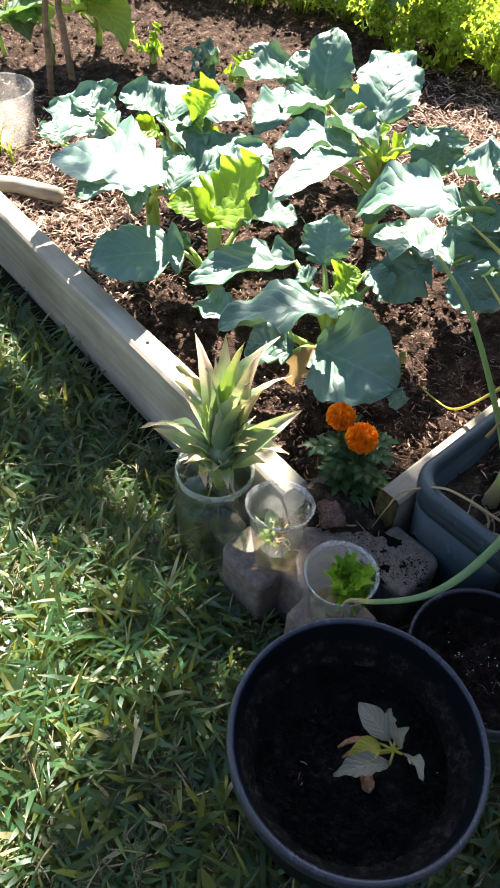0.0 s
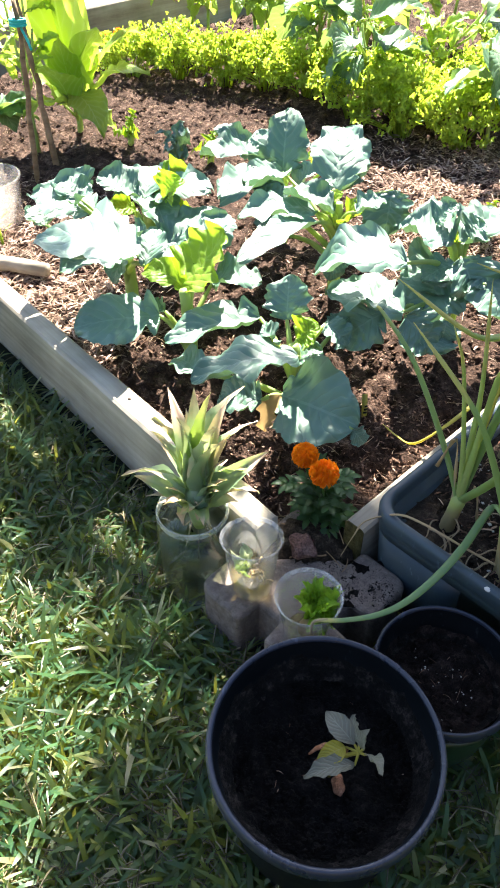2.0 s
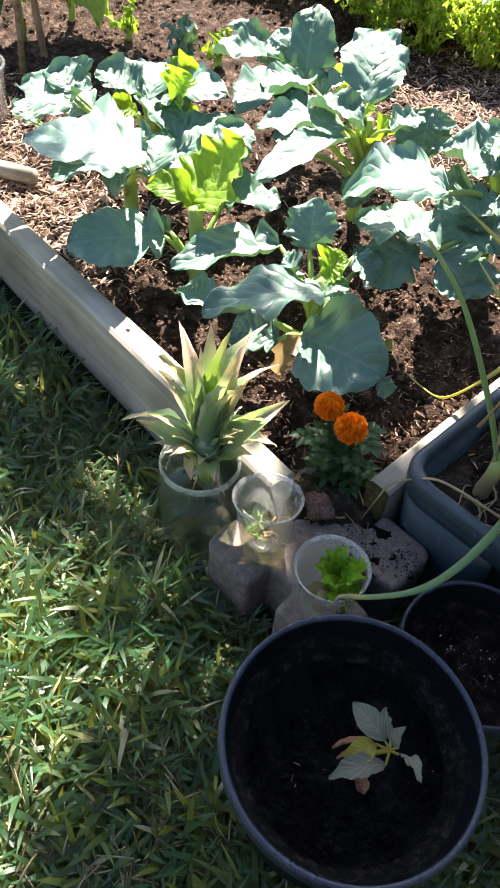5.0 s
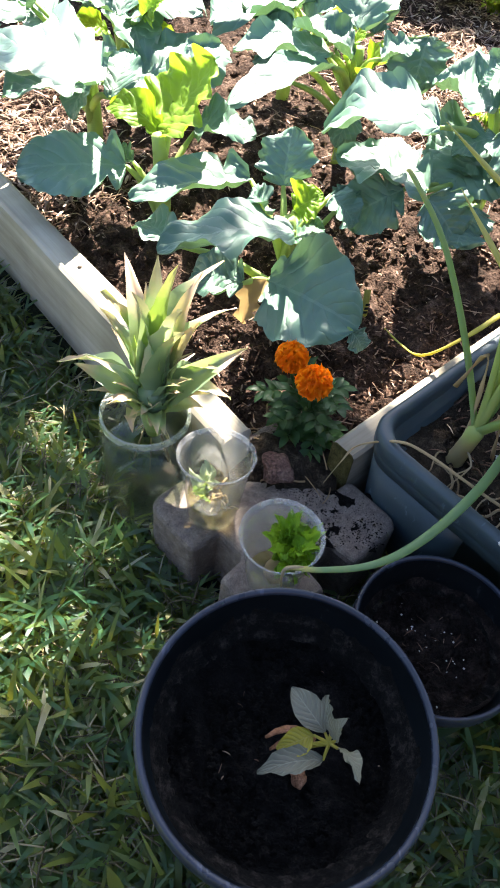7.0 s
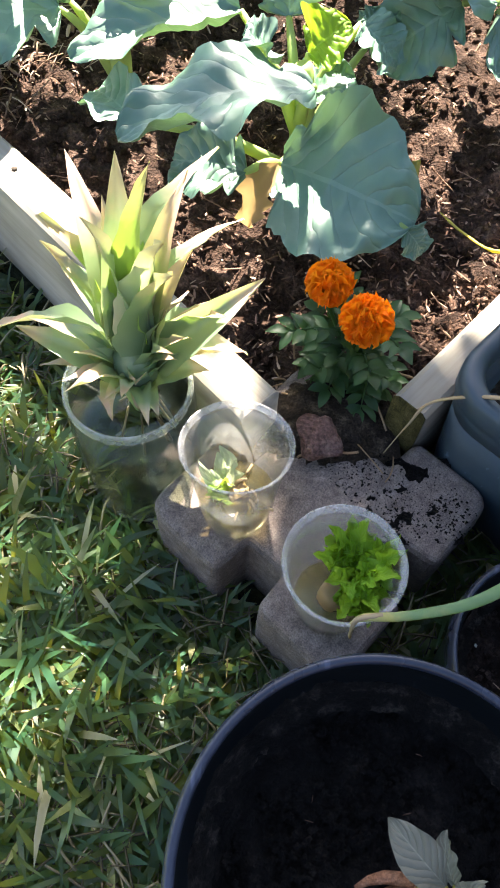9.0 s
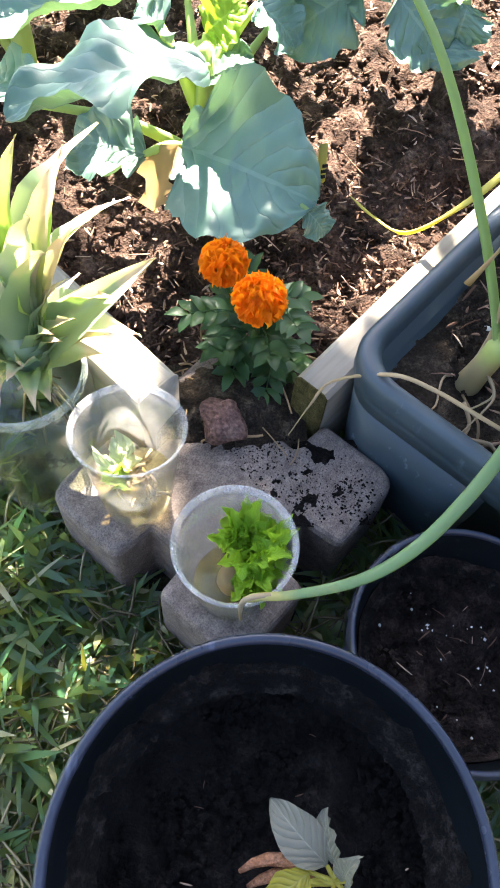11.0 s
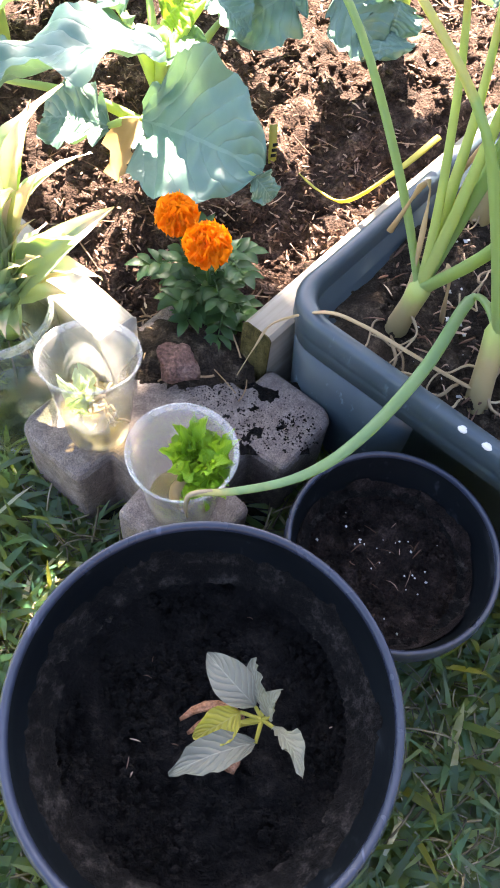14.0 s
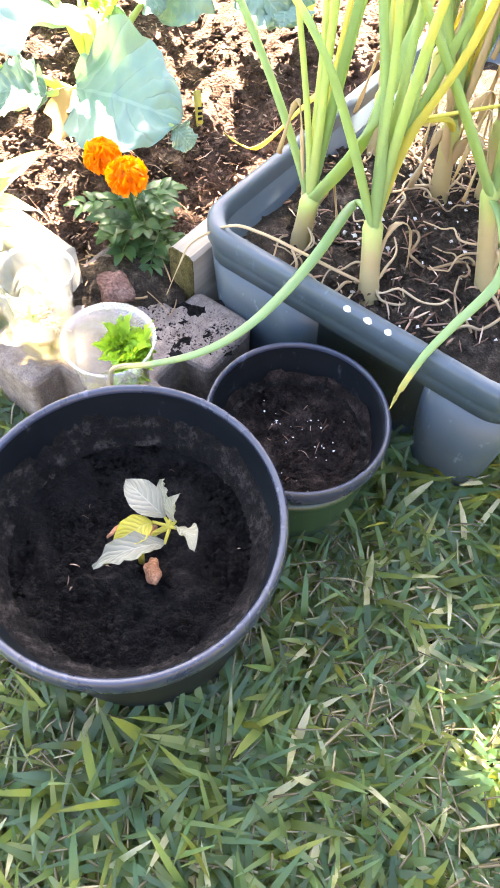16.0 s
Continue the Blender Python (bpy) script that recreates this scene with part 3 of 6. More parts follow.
# ---------------------------------------------------------------- containers
def flower_pot(name, centre, r_top, r_bot, top, bottom, soil, label, rim=0.0075, dark=M_POT, crust=0.034, fill=M_POTSOIL):
    ob = thing(name, label, "plant pot", "black nursery pots", at=(centre[0], centre[1], 0))
    def rad(z):
        return r_bot + (r_top - 0.004 - r_bot) * (z - bottom) / (top - bottom)
    wall = [(0.0, bottom), (r_bot - 0.006, bottom), (r_bot, bottom + 0.006)]
    wall += [(rad(z), z) for z in (bottom + 0.05, top - 0.06, top - 0.028)]
    wall += [(rad(top - 0.06) - 0.004, top - 0.06), (r_bot - 0.005, bottom + 0.01), (0.0, bottom + 0.008)]
    v = [(r, z) for r, z in wall]
    part("body", lathe("pot_body", v, dark, 64), None, ob)
    lip = [(rad(top - 0.03) - 0.002, top - 0.032), (rad(top - 0.03) + 0.001, top - 0.030), (r_top - 0.003, top - 0.026), (r_top, top - 0.020), (r_top, top - 0.006), (r_top - 0.002, top - 0.001),
           (r_top - rim * 0.5, top), (r_top - rim, top - 0.002), (r_top - rim - 0.0005, top - 0.006)]
    part("rim", lathe("pot_rim", lip, M_RIM, 96), None, ob, "rolled scuffed rim, sky sheen put into its blue-black colour")
    inner = [(r_top - rim - 0.0005, top - 0.006), (r_top - rim - 0.002, top - 0.020), (rad(top - 0.032) - 0.006, top - 0.032), (rad(top - 0.05) - 0.006, top - 0.05), (rad(top - 0.06) - 0.004, top - 0.062)]
    part("inner_wall", lathe("pot_inner_wall", inner, dark if dark is M_POT else M_POT, 96), None, ob)
    # the soil, higher towards the wall where it clings
    verts, faces = [], []
    seg, rings = 110, 44
    rs = rad(soil) - 0.005
    for k in range(rings + 1):
        r = rs * k / rings
        for i in range(seg):
            a = 2 * math.pi * i / seg
            x, y = r * math.cos(a), r * math.sin(a)
            z = soil + 0.013 * noise.noise((x * 20, y * 20, centre[0] * 9)) + 0.010 * noise.noise((x * 55, y * 55, 2)) + 0.005 * noise.noise((x * 170, y * 170, 5))
            e = max(0, (k / rings - 0.82) / 0.18)
            z += 0.034 * e * e * (0.7 + 0.8 * noise.noise((math.cos(a) * 2, math.sin(a) * 2, 4)))
            verts.append((x, y, z))
    for k in range(rings):
        for i in range(seg):
            j = (i + 1) % seg
            faces.append((k * seg + i, k * seg + j, (k + 1) * seg + j, (k + 1) * seg + i))
    cl, cf, cs, ck = [], [], 260, 12
    for k in range(ck + 1):
        for i in range(cs):
            a = 2 * math.pi * i / cs
            ca, sa = math.cos(a), math.sin(a)
            hi = top - crust * (1.0 + 0.35 * noise.noise((ca * 2.5, sa * 2.5, centre[1] * 7)) + 0.22 * noise.noise((ca * 14, sa * 14, 1)) + 0.16 * noise.noise((ca * 45, sa * 45, 1)))
            z = soil + 0.012 + (hi - soil - 0.012) * k / ck
            r = rad(z) - 0.0050 - 0.012 * (1 - k / ck) ** 1.5 - (0.004 * abs(noise.noise((ca * 16, sa * 16, z * 90))) + 0.003 * abs(noise.noise((ca * 50, sa * 50, z * 260)))) * (0 if k == ck else 1)
            cl.append((r * ca, r * sa, z))
    for k in range(ck):
        for i in range(cs):
            j = (i + 1) % cs
            cf.append((k * cs + i, k * cs + j, (k + 1) * cs + j, (k + 1) * cs + i))
    part("soil_crust", mesh_from("soil_crust", cl, cf, M_CRUST), None, ob, "dry soil clinging to the inner wall")
    part("soil_fill", mesh_from("pot_soil", verts, faces, fill), None, ob, "dark damp potting soil")
    return ob


def leaf_part(parent, data, material, name="leaf", label=""):
    v, f, u = data
    return part(name, mesh_from(name, v, f, material, u), None, parent, label)


def scatter_bits(name, label, centre, radius, z, count, size, material, seed, parent=None, lumpy=True):
    """Loose specks lying on a round patch of soil, one mesh."""
    rng = random.Random(seed)
    datas = []
    for _ in range(count):
        a, r = rng.random() * 6.283, radius * math.sqrt(rng.random())
        x, y = centre[0] + r * math.cos(a), centre[1] + r * math.sin(a)
        s = size * rng.uniform(0.5, 1.4)
        vs, fs = [], [(0, 2, 4), (2, 1, 4), (1, 3, 4), (3, 0, 4), (2, 0, 5), (1, 2, 5), (3, 1, 5), (0, 3, 5)]
        for d in ((1, 0, 0), (-1, 0, 0), (0, 1, 0), (0, -1, 0), (0, 0, 1), (0, 0, -1)):
            vs.append((x + d[0] * s * rng.uniform(0.5, 1), y + d[1] * s * rng.uniform(0.5, 1), z + d[2] * s * rng.uniform(0.4, 0.9)))
        datas.append((vs, fs, [(0, 0)] * 6))
    v, f, u = merged(datas)
    me = mesh_from(name, v, f, material, u, False)
    if parent:
        return tagged(part(name, me, None, parent), label, kind="stuff")
    return tagged(new(name, me), label, name.replace("_", " "), kind="stuff")


def litter(name, label, centre, radius, z, count, lo, hi, width, seed, parent):
    """Thin dry bits lying on a patch of soil, one mesh."""
    rng = random.Random(seed)
    datas = []
    for _ in range(count):
        a, r = rng.random() * 6.283, radius * math.sqrt(rng.random())
        p = Vector((centre[0] + r * math.cos(a), centre[1] + r * math.sin(a), z + rng.uniform(0, 0.006)))
        az, ln = rng.random() * 6.283, rng.uniform(lo, hi)
        e = p + Vector((math.cos(az) * ln, math.sin(az) * ln, rng.uniform(-0.003, 0.006)))
        w = width * rng.uniform(0.5, 1.3)
        datas.append(tube_data(arc(p, e, rng.uniform(-0.002, 0.006), 3), [w * 0.6, w, w, w * 0.4], 4, 0.5))
    v, f, u = merged(datas)
    return tagged(part(name, mesh_from(name, v, f, M_STRAW, u), None, parent), label, kind="stuff")


POT_C, POT_R, POT_TOP = (0.168, 0.268), 0.142, 0.212
big_pot = flower_pot("flower_pot", POT_C, POT_R, 0.108, POT_TOP, -0.025, 0.135, "large round black plastic pot of dark soil on the lawn")
small_pot = flower_pot("flower_pot", (0.350, 0.410), 0.101, 0.082, 0.133, -0.025, 0.072, "smaller black pot with a green outside, bare soil", 0.006, M_GREENPOT, 0.05, M_DRYSOIL)
scatter_bits("soil_crumb", "loose crumbs of dark potting soil", (0, 0), 0.118, 0.138, 1500, 0.0040, M_POTSOIL, 5, big_pot)
scatter_bits("soil_crumb", "loose crumbs of dark potting soil", (0, 0), 0.075, 0.074, 700, 0.0036, M_DRYSOIL, 6, small_pot)
scatter_bits("perlite", "white perlite specks", (0, 0), 0.07, 0.077, 34, 0.0018, M_CHIPW, 7, small_pot)
litter("straw_bit", "dry straw bits", (0, 0), 0.05, 0.076, 16, 0.006, 0.022, 0.0007, 9, small_pot)
litter("straw_bit", "dry fibres on the soil", (0, 0), 0.10, 0.139, 12, 0.003, 0.009, 0.0005, 10, big_pot)


def rounded_loop(x0, x1, y0, y1, r, z, n=7):
    out = []
    for cx, cy, a0 in ((x1 - r, y1 - r, 0), (x0 + r, y1 - r, 90), (x0 + r, y0 + r, 180), (x1 - r, y0 + r, 270)):
        for i in range(n + 1):
            a = radians(a0 + 90 * i / n)
            out.append((cx + r * math.cos(a), cy + r * math.sin(a), z))
    return out


def loft(loops, material, name, close_last=False, close_first=False):
    verts, faces = [], []
    n = len(loops[0])
    for lp in loops:
        verts += lp
    for k in range(len(loops) - 1):
        for i in range(n):
            j = (i + 1) % n
            faces.append((k * n + i, k * n + j, (k + 1) * n + j, (k + 1) * n + i))
    if close_first:
        faces.append(tuple(reversed(range(n))))
    if close_last:
        faces.append(tuple((len(loops) - 1) * n + i for i in range(n)))
    return mesh_from(name, verts, faces, material)


TUB_K = Vector((0.257, 0.645, 0))       # outer rim corner beside the board
TUB_F, TUB_S = Vector((0.700, -0.714, 0)), Vector((0.714, 0.700, 0))
TUB_W, TUB_L, TUB_TOP, TUB_SOIL = 0.435, 0.62, 0.202, 0.155


def build_tub():
    ob = thing("planter_tub", "grey-blue rectangular plastic tub planted with onions", "tub", at=TUB_K)
    ob.rotation_euler = (0, 0, math.atan2(TUB_F.y, TUB_F.x))
    W, Lg, T = TUB_W, TUB_L, TUB_TOP

    def lp(inset, z, r):
        return rounded_loop(inset, W - inset, inset, Lg - inset, r, z)
    wall = [lp(0.052, -0.020, 0.02), lp(0.048, -0.012, 0.024), lp(0.040, 0.06, 0.030), lp(0.030, T - 0.050, 0.036), lp(0.010, T - 0.046, 0.040), lp(0.010, T - 0.02, 0.040),
            lp(0.020, T - 0.02, 0.036), lp(0.040, 0.02, 0.030)]
    part("body", loft(wall, M_TUB, "tub_body", True, True), None, ob)
    rim = [lp(0.012, T - 0.052, 0.042), lp(0.004, T - 0.050, 0.045), lp(0.003, T - 0.034, 0.046), lp(0.003, T - 0.030, 0.046), lp(0.0, T - 0.026, 0.047), lp(0.0, T - 0.006, 0.047), lp(0.003, T - 0.001, 0.046), lp(0.007, T, 0.044),
           lp(0.014, T - 0.001, 0.040), lp(0.018, T - 0.006, 0.038), lp(0.022, T - 0.04, 0.036)]
    part("rim", loft(rim, M_TUB, "tub_rim"), None, ob, "broad rolled rim scuffed pale along the edge")
    # two moulded legs of the short front side, a deep recess between them
    for x0, x1 in ((0.006, 0.180), (0.310, 0.429)):
        legs = [rounded_loop(x0 + q, x1 - q, 0.0035 + q, 0.100, 0.044, z) for q, z in ((0.014, -0.022), (0.012, -0.016), (0.005, 0.06), (0.0, T - 0.052))]
        part("moulded_leg", loft(legs, M_TUB, "tub_leg", True, True), None, ob)
    for x, ln in ((0.217, 0.010), (0.243, 0.011), (0.268, 0.009)):   # sun spots on the rim's edge, put in as white flecks
        bm = bmesh.new()
        bmesh.ops.create_icosphere(bm, subdivisions=2, radius=1, matrix=Matrix.LocRotScale((x, 0.0022, T - 0.0028), Euler((radians(45), 0, 0)), (ln * 0.5, 0.0035, 0.0012)))
        part("sun_fleck", bm, M_CHIPW, ob, "white sun fleck painted on the rim")
    verts, faces, nx, ny = [], [], 44, 60
    for j in range(ny + 1):
        for i in range(nx + 1):
            x, y = 0.028 + (W - 0.056) * i / nx, 0.028 + (Lg - 0.056) * j / ny
            verts.append((x, y, TUB_SOIL + 0.012 * noise.noise((x * 18, y * 18, 8)) + 0.006 * noise.noise((x * 60, y * 60, 3))))
    for j in range(ny):
        for i in range(nx):
            k = j * (nx + 1) + i
            faces.append((k, k + 1, k + nx + 2, k + nx + 1))
    part("soil_fill", mesh_from("tub_soil", verts, faces, M_TUBSOIL), None, ob, "brown crumbly soil flecked with perlite")
    scatter_bits("perlite", "white perlite specks on the soil", (W / 2, 0.20), 0.17, TUB_SOIL + 0.004, 130, 0.0038, M_CHIPW, 3, ob)
    scatter_bits("soil_crumb", "loose crumbs of soil", (W / 2, 0.22), 0.19, TUB_SOIL + 0.006, 1500, 0.0055, M_TUBSOIL, 4, ob)
    litter("straw_bit", "dry roots and straw on the soil", (W / 2, 0.22), 0.19, TUB_SOIL + 0.005, 420, 0.006, 0.030, 0.0014, 12, ob)
    rng = random.Random(8)
    strands = []
    for _ in range(16):   # thin roots wandering over the soil
        p = Vector((rng.uniform(0.05, W - 0.05), rng.uniform(0.05, 0.42), TUB_SOIL + 0.008))
        a, pts = rng.uniform(0, 6.283), []
        for k in range(10):
            pts.append(p.copy())
            a += rng.gauss(0, 0.55)
            p = p + Vector((math.cos(a), math.sin(a), 0)) * rng.uniform(0.010, 0.020)
            p.x, p.y = min(W - 0.03, max(0.03, p.x)), max(0.03, p.y)
            p.z = TUB_SOIL + rng.uniform(0.004, 0.020)
        strands.append(tube_data(spline(pts, 3), rng.uniform(0.0009, 0.0020), 5))
    tagged(leaf_part(ob, merged(strands), M_ROOT, "root_tangle"), "tangle of thin tan roots over the soil", kind="stuff")
    return ob


build_tub()


def cup(centre, bottom, top, label, water, lean=0.0):
    ob = thing("plastic_cup", label, "cup", "clear plastic cups", at=(centre[0], centre[1], bottom))
    ob.rotation_euler = (lean, 0, 0)
    h = top - bottom
    prof = [(0.0, 0.006), (0.024, 0.006), (0.027, 0.0), (0.0305, 0.0), (0.0315, 0.004), (0.0345, h * 0.24), (0.0352, h * 0.25), (0.0358, h * 0.33), (0.0405, h * 0.66), (0.0430, h * 0.84), (0.0438, h * 0.85), (0.0452, h - 0.005),
            (0.0446, h - 0.005), (0.0432, h * 0.85), (0.0424, h * 0.84), (0.0399, h * 0.66), (0.0352, h * 0.33), (0.0307, 0.0045), (0.0275, 0.0075), (0.0, 0.0075)]
    part("cup_wall", lathe("cup_wall", prof, M_CUP, 56), None, ob)
    lip = [(0.0447, h - 0.0052), (0.0452, h - 0.0050), (0.0474, h - 0.0036), (0.0490, h - 0.0020), (0.0492, h - 0.0004), (0.0482, h + 0.0004), (0.0470, h - 0.0006), (0.0447, h - 0.0052)]
    part("lip", lathe("cup_lip", lip, M_CUPRIM, 72), None, ob, "thick rolled frosty lip")
    rw = 0.0305 + (0.0445 - 0.0305) * water / h
    wat = [(0.0, 0.009), (0.0295, 0.009), (rw - 0.0006, water), (0.0, water)]
    part("water", lathe("cup_water", wat, M_CUPWATER, 40), None, ob, "shallow yellowish water")
    return ob


BLOCK_TOP = 0.088
cup((0.077, 0.567), BLOCK_TOP + 0.004, 0.199, "clear plastic cup of water with a sprouting lettuce stump", 0.036, radians(-9))
cup((0.159, 0.480), BLOCK_TOP, 0.197, "clear plastic cup holding a regrowing celery heart", 0.018)


def build_jar():
    ob = thing("glass_jar", "wide clear glass jar of water on the grass", "jar", at=(-0.020, 0.655, -0.012))
    t = 0.194
    prof = [(0.0, 0.004), (0.046, 0.004), (0.052, 0.0), (0.058, 0.005), (0.0605, 0.014), (0.061, 0.02), (0.061, t - 0.040), (0.0600, t - 0.030), (0.0575, t - 0.020), (0.0570, t - 0.012),
            (0.0545, t - 0.012), (0.0550, t - 0.022), (0.0575, t - 0.034), (0.0585, t - 0.044), (0.0585, 0.018), (0.056, 0.010), (0.0, 0.009)]
    part("jar_wall", lathe("jar_wall", prof, M_GLASS, 64), None, ob)
    lip = [(0.0545, t - 0.012), (0.0570, t - 0.012), (0.0590, t - 0.010), (0.0592, t - 0.007), (0.0578, t - 0.005), (0.0586, t - 0.003), (0.0580, t), (0.0556, t + 0.0005), (0.0545, t - 0.002), (0.0545, t - 0.012)]
    part("lip", lathe("jar_lip", lip, M_GLASSLIP, 72), None, ob, "thick ridged glass lip")
    part("foot", lathe("jar_foot", [(0.0, 0.0085), (0.056, 0.0095), (0.0600, 0.014), (0.0582, 0.004), (0.052, -0.001), (0.046, 0.003), (0.0, 0.003)], M_GLASSLIP, 64), None, ob, "thick glass foot")
    w = t - 0.045
    part("water", lathe("jar_water", [(0.0, 0.010), (0.053, 0.010), (0.0574, 0.016), (0.0574, w), (0.0, w)], M_WATER, 48), None, ob, "clear slightly green water")


build_jar()


def rounded_outline(corners, n=5):
    """A closed outline from (x, y, radius) corners, each rounded by n steps."""
    out, m = [], len(corners)
    for k, (x, y, r) in enumerate(corners):
        p, a, b = Vector((x, y, 0)), Vector((*corners[k - 1][:2], 0)), Vector((*corners[(k + 1) % m][:2], 0))
        da, db = (a - p).normalized() * r, (b - p).normalized() * r
        for i in range(n + 1):
            t = i / n
            out.append((p + da) * (1 - t) ** 2 + p * (2 * t * (1 - t)) + (p + db) * t ** 2)
    return out


def build_block():
    """A square concrete bed-corner block, its corners worn round, with a slot in the middle of each side."""
    ob = thing("concrete_block", "pinkish-grey concrete corner block with slotted sides, soil spilled on it", "concrete block", at=(0.160, 0.579, 0))
    ob.rotation_euler = (0, 0, radians(45))
    s, w, d = 0.121, 0.022, 0.043
    corners = []
    for k in range(4):
        c, sn = math.cos(k * math.pi / 2), math.sin(k * math.pi / 2)
        for x, y, r in ((w + 0.004, -s, 0.010), (s, -s, 0.026), (s, -w - 0.004, 0.010), (s - d, -w, 0.004), (s - d, w, 0.004)):
            corners.append((x * c - y * sn, x * sn + y * c, r))
    line = rounded_outline(corners)
    n = len(line)
    nor = []
    for k in range(n):
        t = line[(k + 1) % n] - line[k - 1]
        nor.append(Vector((-t.y, t.x, 0)).normalized())
    verts, faces = [], []
    levels = ((0.0, -0.03), (0.0, 0.0), (0.0, 0.03), (0.0, 0.06), (0.0, BLOCK_TOP - 0.009), (0.0022, BLOCK_TOP - 0.0035), (0.005, BLOCK_TOP - 0.001), (0.0085, BLOCK_TOP))
    for inset, z in levels:
        for p, q in zip(line, nor):
            v = p + q * (inset + 0.0012 * noise.noise((p.x * 60, p.y * 60, z * 60)))
            verts.append((v.x, v.y, z + (0.0007 * noise.noise((p.x * 70, p.y * 70, 3)) if z > 0.07 else 0)))
    for k in range(len(levels) - 1):
        for i in range(n):
            j = (i + 1) % n
            faces.append((k * n + i, k * n + j, (k + 1) * n + j, (k + 1) * n + i))
    faces.append(tuple((len(levels) - 1) * n + i for i in range(n)))
    part("body", mesh_from("block_body", verts, faces, M_CONCRETE, None, False), None, ob)


build_block()
def soil_patch(centre, rx, ry, peak, seed, label, material, grit):
    """A thin uneven spill: its ragged edge sinks below the block's top."""
    rng = random.Random(seed)
    verts, faces, n = [], [], 46
    for j in range(n + 1):
        for i in range(n + 1):
            u, v = 2 * i / n - 1, 2 * j / n - 1
            x, y = centre[0] + u * rx, centre[1] + v * ry
            q = u * u + v * v
            z = peak * (1 - q) - 0.0030 + 0.0065 * noise.noise((x * 42, y * 42, seed)) + 0.003 * noise.noise((x * 130, y * 130, seed)) + 0.002 * noise.noise((x * 300, y * 300, seed))
            verts.append((x, y, BLOCK_TOP + max(-0.006, z)))
    for j in range(n):
        for i in range(n):
            k = j * (n + 1) + i
            faces.append((k, k + 1, k + n + 2, k + n + 1))
    return tagged(new("spilled_soil", mesh_from("spilled_soil", verts, faces, material)), label, "soil", kind="stuff")


soil_patch((0.248, 0.580), 0.046, 0.046, 0.0016, 3, "thin dark soil spilled over the concrete block", M_POTSOIL, 0)
soil_patch((0.170, 0.668), 0.075, 0.055, 0.0200, 5, "bed soil heaped over the back of the concrete block", M_TUBSOIL, 0)
for n_spill, (sx, sy, sr, sc) in enumerate(((0.262, 0.575, 0.036, 190), (0.215, 0.598, 0.034, 150), (0.285, 0.560, 0.024, 110), (0.190, 0.620, 0.030, 140), (0.235, 0.555, 0.022, 70))):
    scatter_bits("soil_grain", "fine soil grains on the concrete block", (sx, sy), sr, BLOCK_TOP + 0.0003, sc, 0.0010 + 0.0003 * (n_spill % 3), M_POTSOIL, 15 + n_spill)


def stone(name, at, size, seed, label, material):
    bm = bmesh.new()
    bmesh.ops.create_icosphere(bm, subdivisions=3, radius=1)
    for v in bm.verts:
        n = noise.noise(v.co * 1.3 + Vector((seed, 0, 0))) * 0.45 + noise.noise(v.co * 3.5 + Vector((0, seed, 0))) * 0.14
        v.co = Vector((v.co.x * size[0], v.co.y * size[1], v.co.z * size[2])) * (1 + n)
    ob = part(name, bm, material, None)
    ob.location = at
    return tagged(ob, label, "stone")


stone("stone", (0.160, 0.640, 0.106), (0.022, 0.024, 0.014), 3.0, "small reddish stone lying on the concrete block", M_STONE)


def build_twigs():
    """Thin dark twigs and bark bits round the stone at the bed's corner."""
    rng = random.Random(37)
    bits = []
    for _ in range(60):
        p = Vector((rng.uniform(0.11, 0.24), rng.uniform(0.622, 0.76), 0))
        p.z = max(BLOCK_TOP + 0.004 if p.y < 0.66 else 0, soil_z(p.x, p.y) + 0.004) + rng.uniform(0.0, 0.012)
        a, ln = rng.uniform(0, 6.283), rng.uniform(0.010, 0.045)
        e = p + Vector((math.cos(a) * ln, math.sin(a) * ln, rng.uniform(-0.004, 0.006)))
        bits.append(tube_data(arc(p, e, rng.uniform(-0.002, 0.005), 4, (rng.uniform(-0.004, 0.004), rng.uniform(-0.004, 0.004), 0)), rng.uniform(0.0006, 0.0015), 5))
    tagged(new("twig", mesh_from("twig", *merged(bits)[:2], M_STICK)), "thin brown twigs on the corner soil", "twig", kind="stuff")


build_twigs()


# ---------------------------------------------------------------- plants
def rebase(ob, base):
    """Moves a thing's empty to the foot of its parts."""
    ob.location = base
    for child in ob.children:
        child.location = child.location - Vector(base)


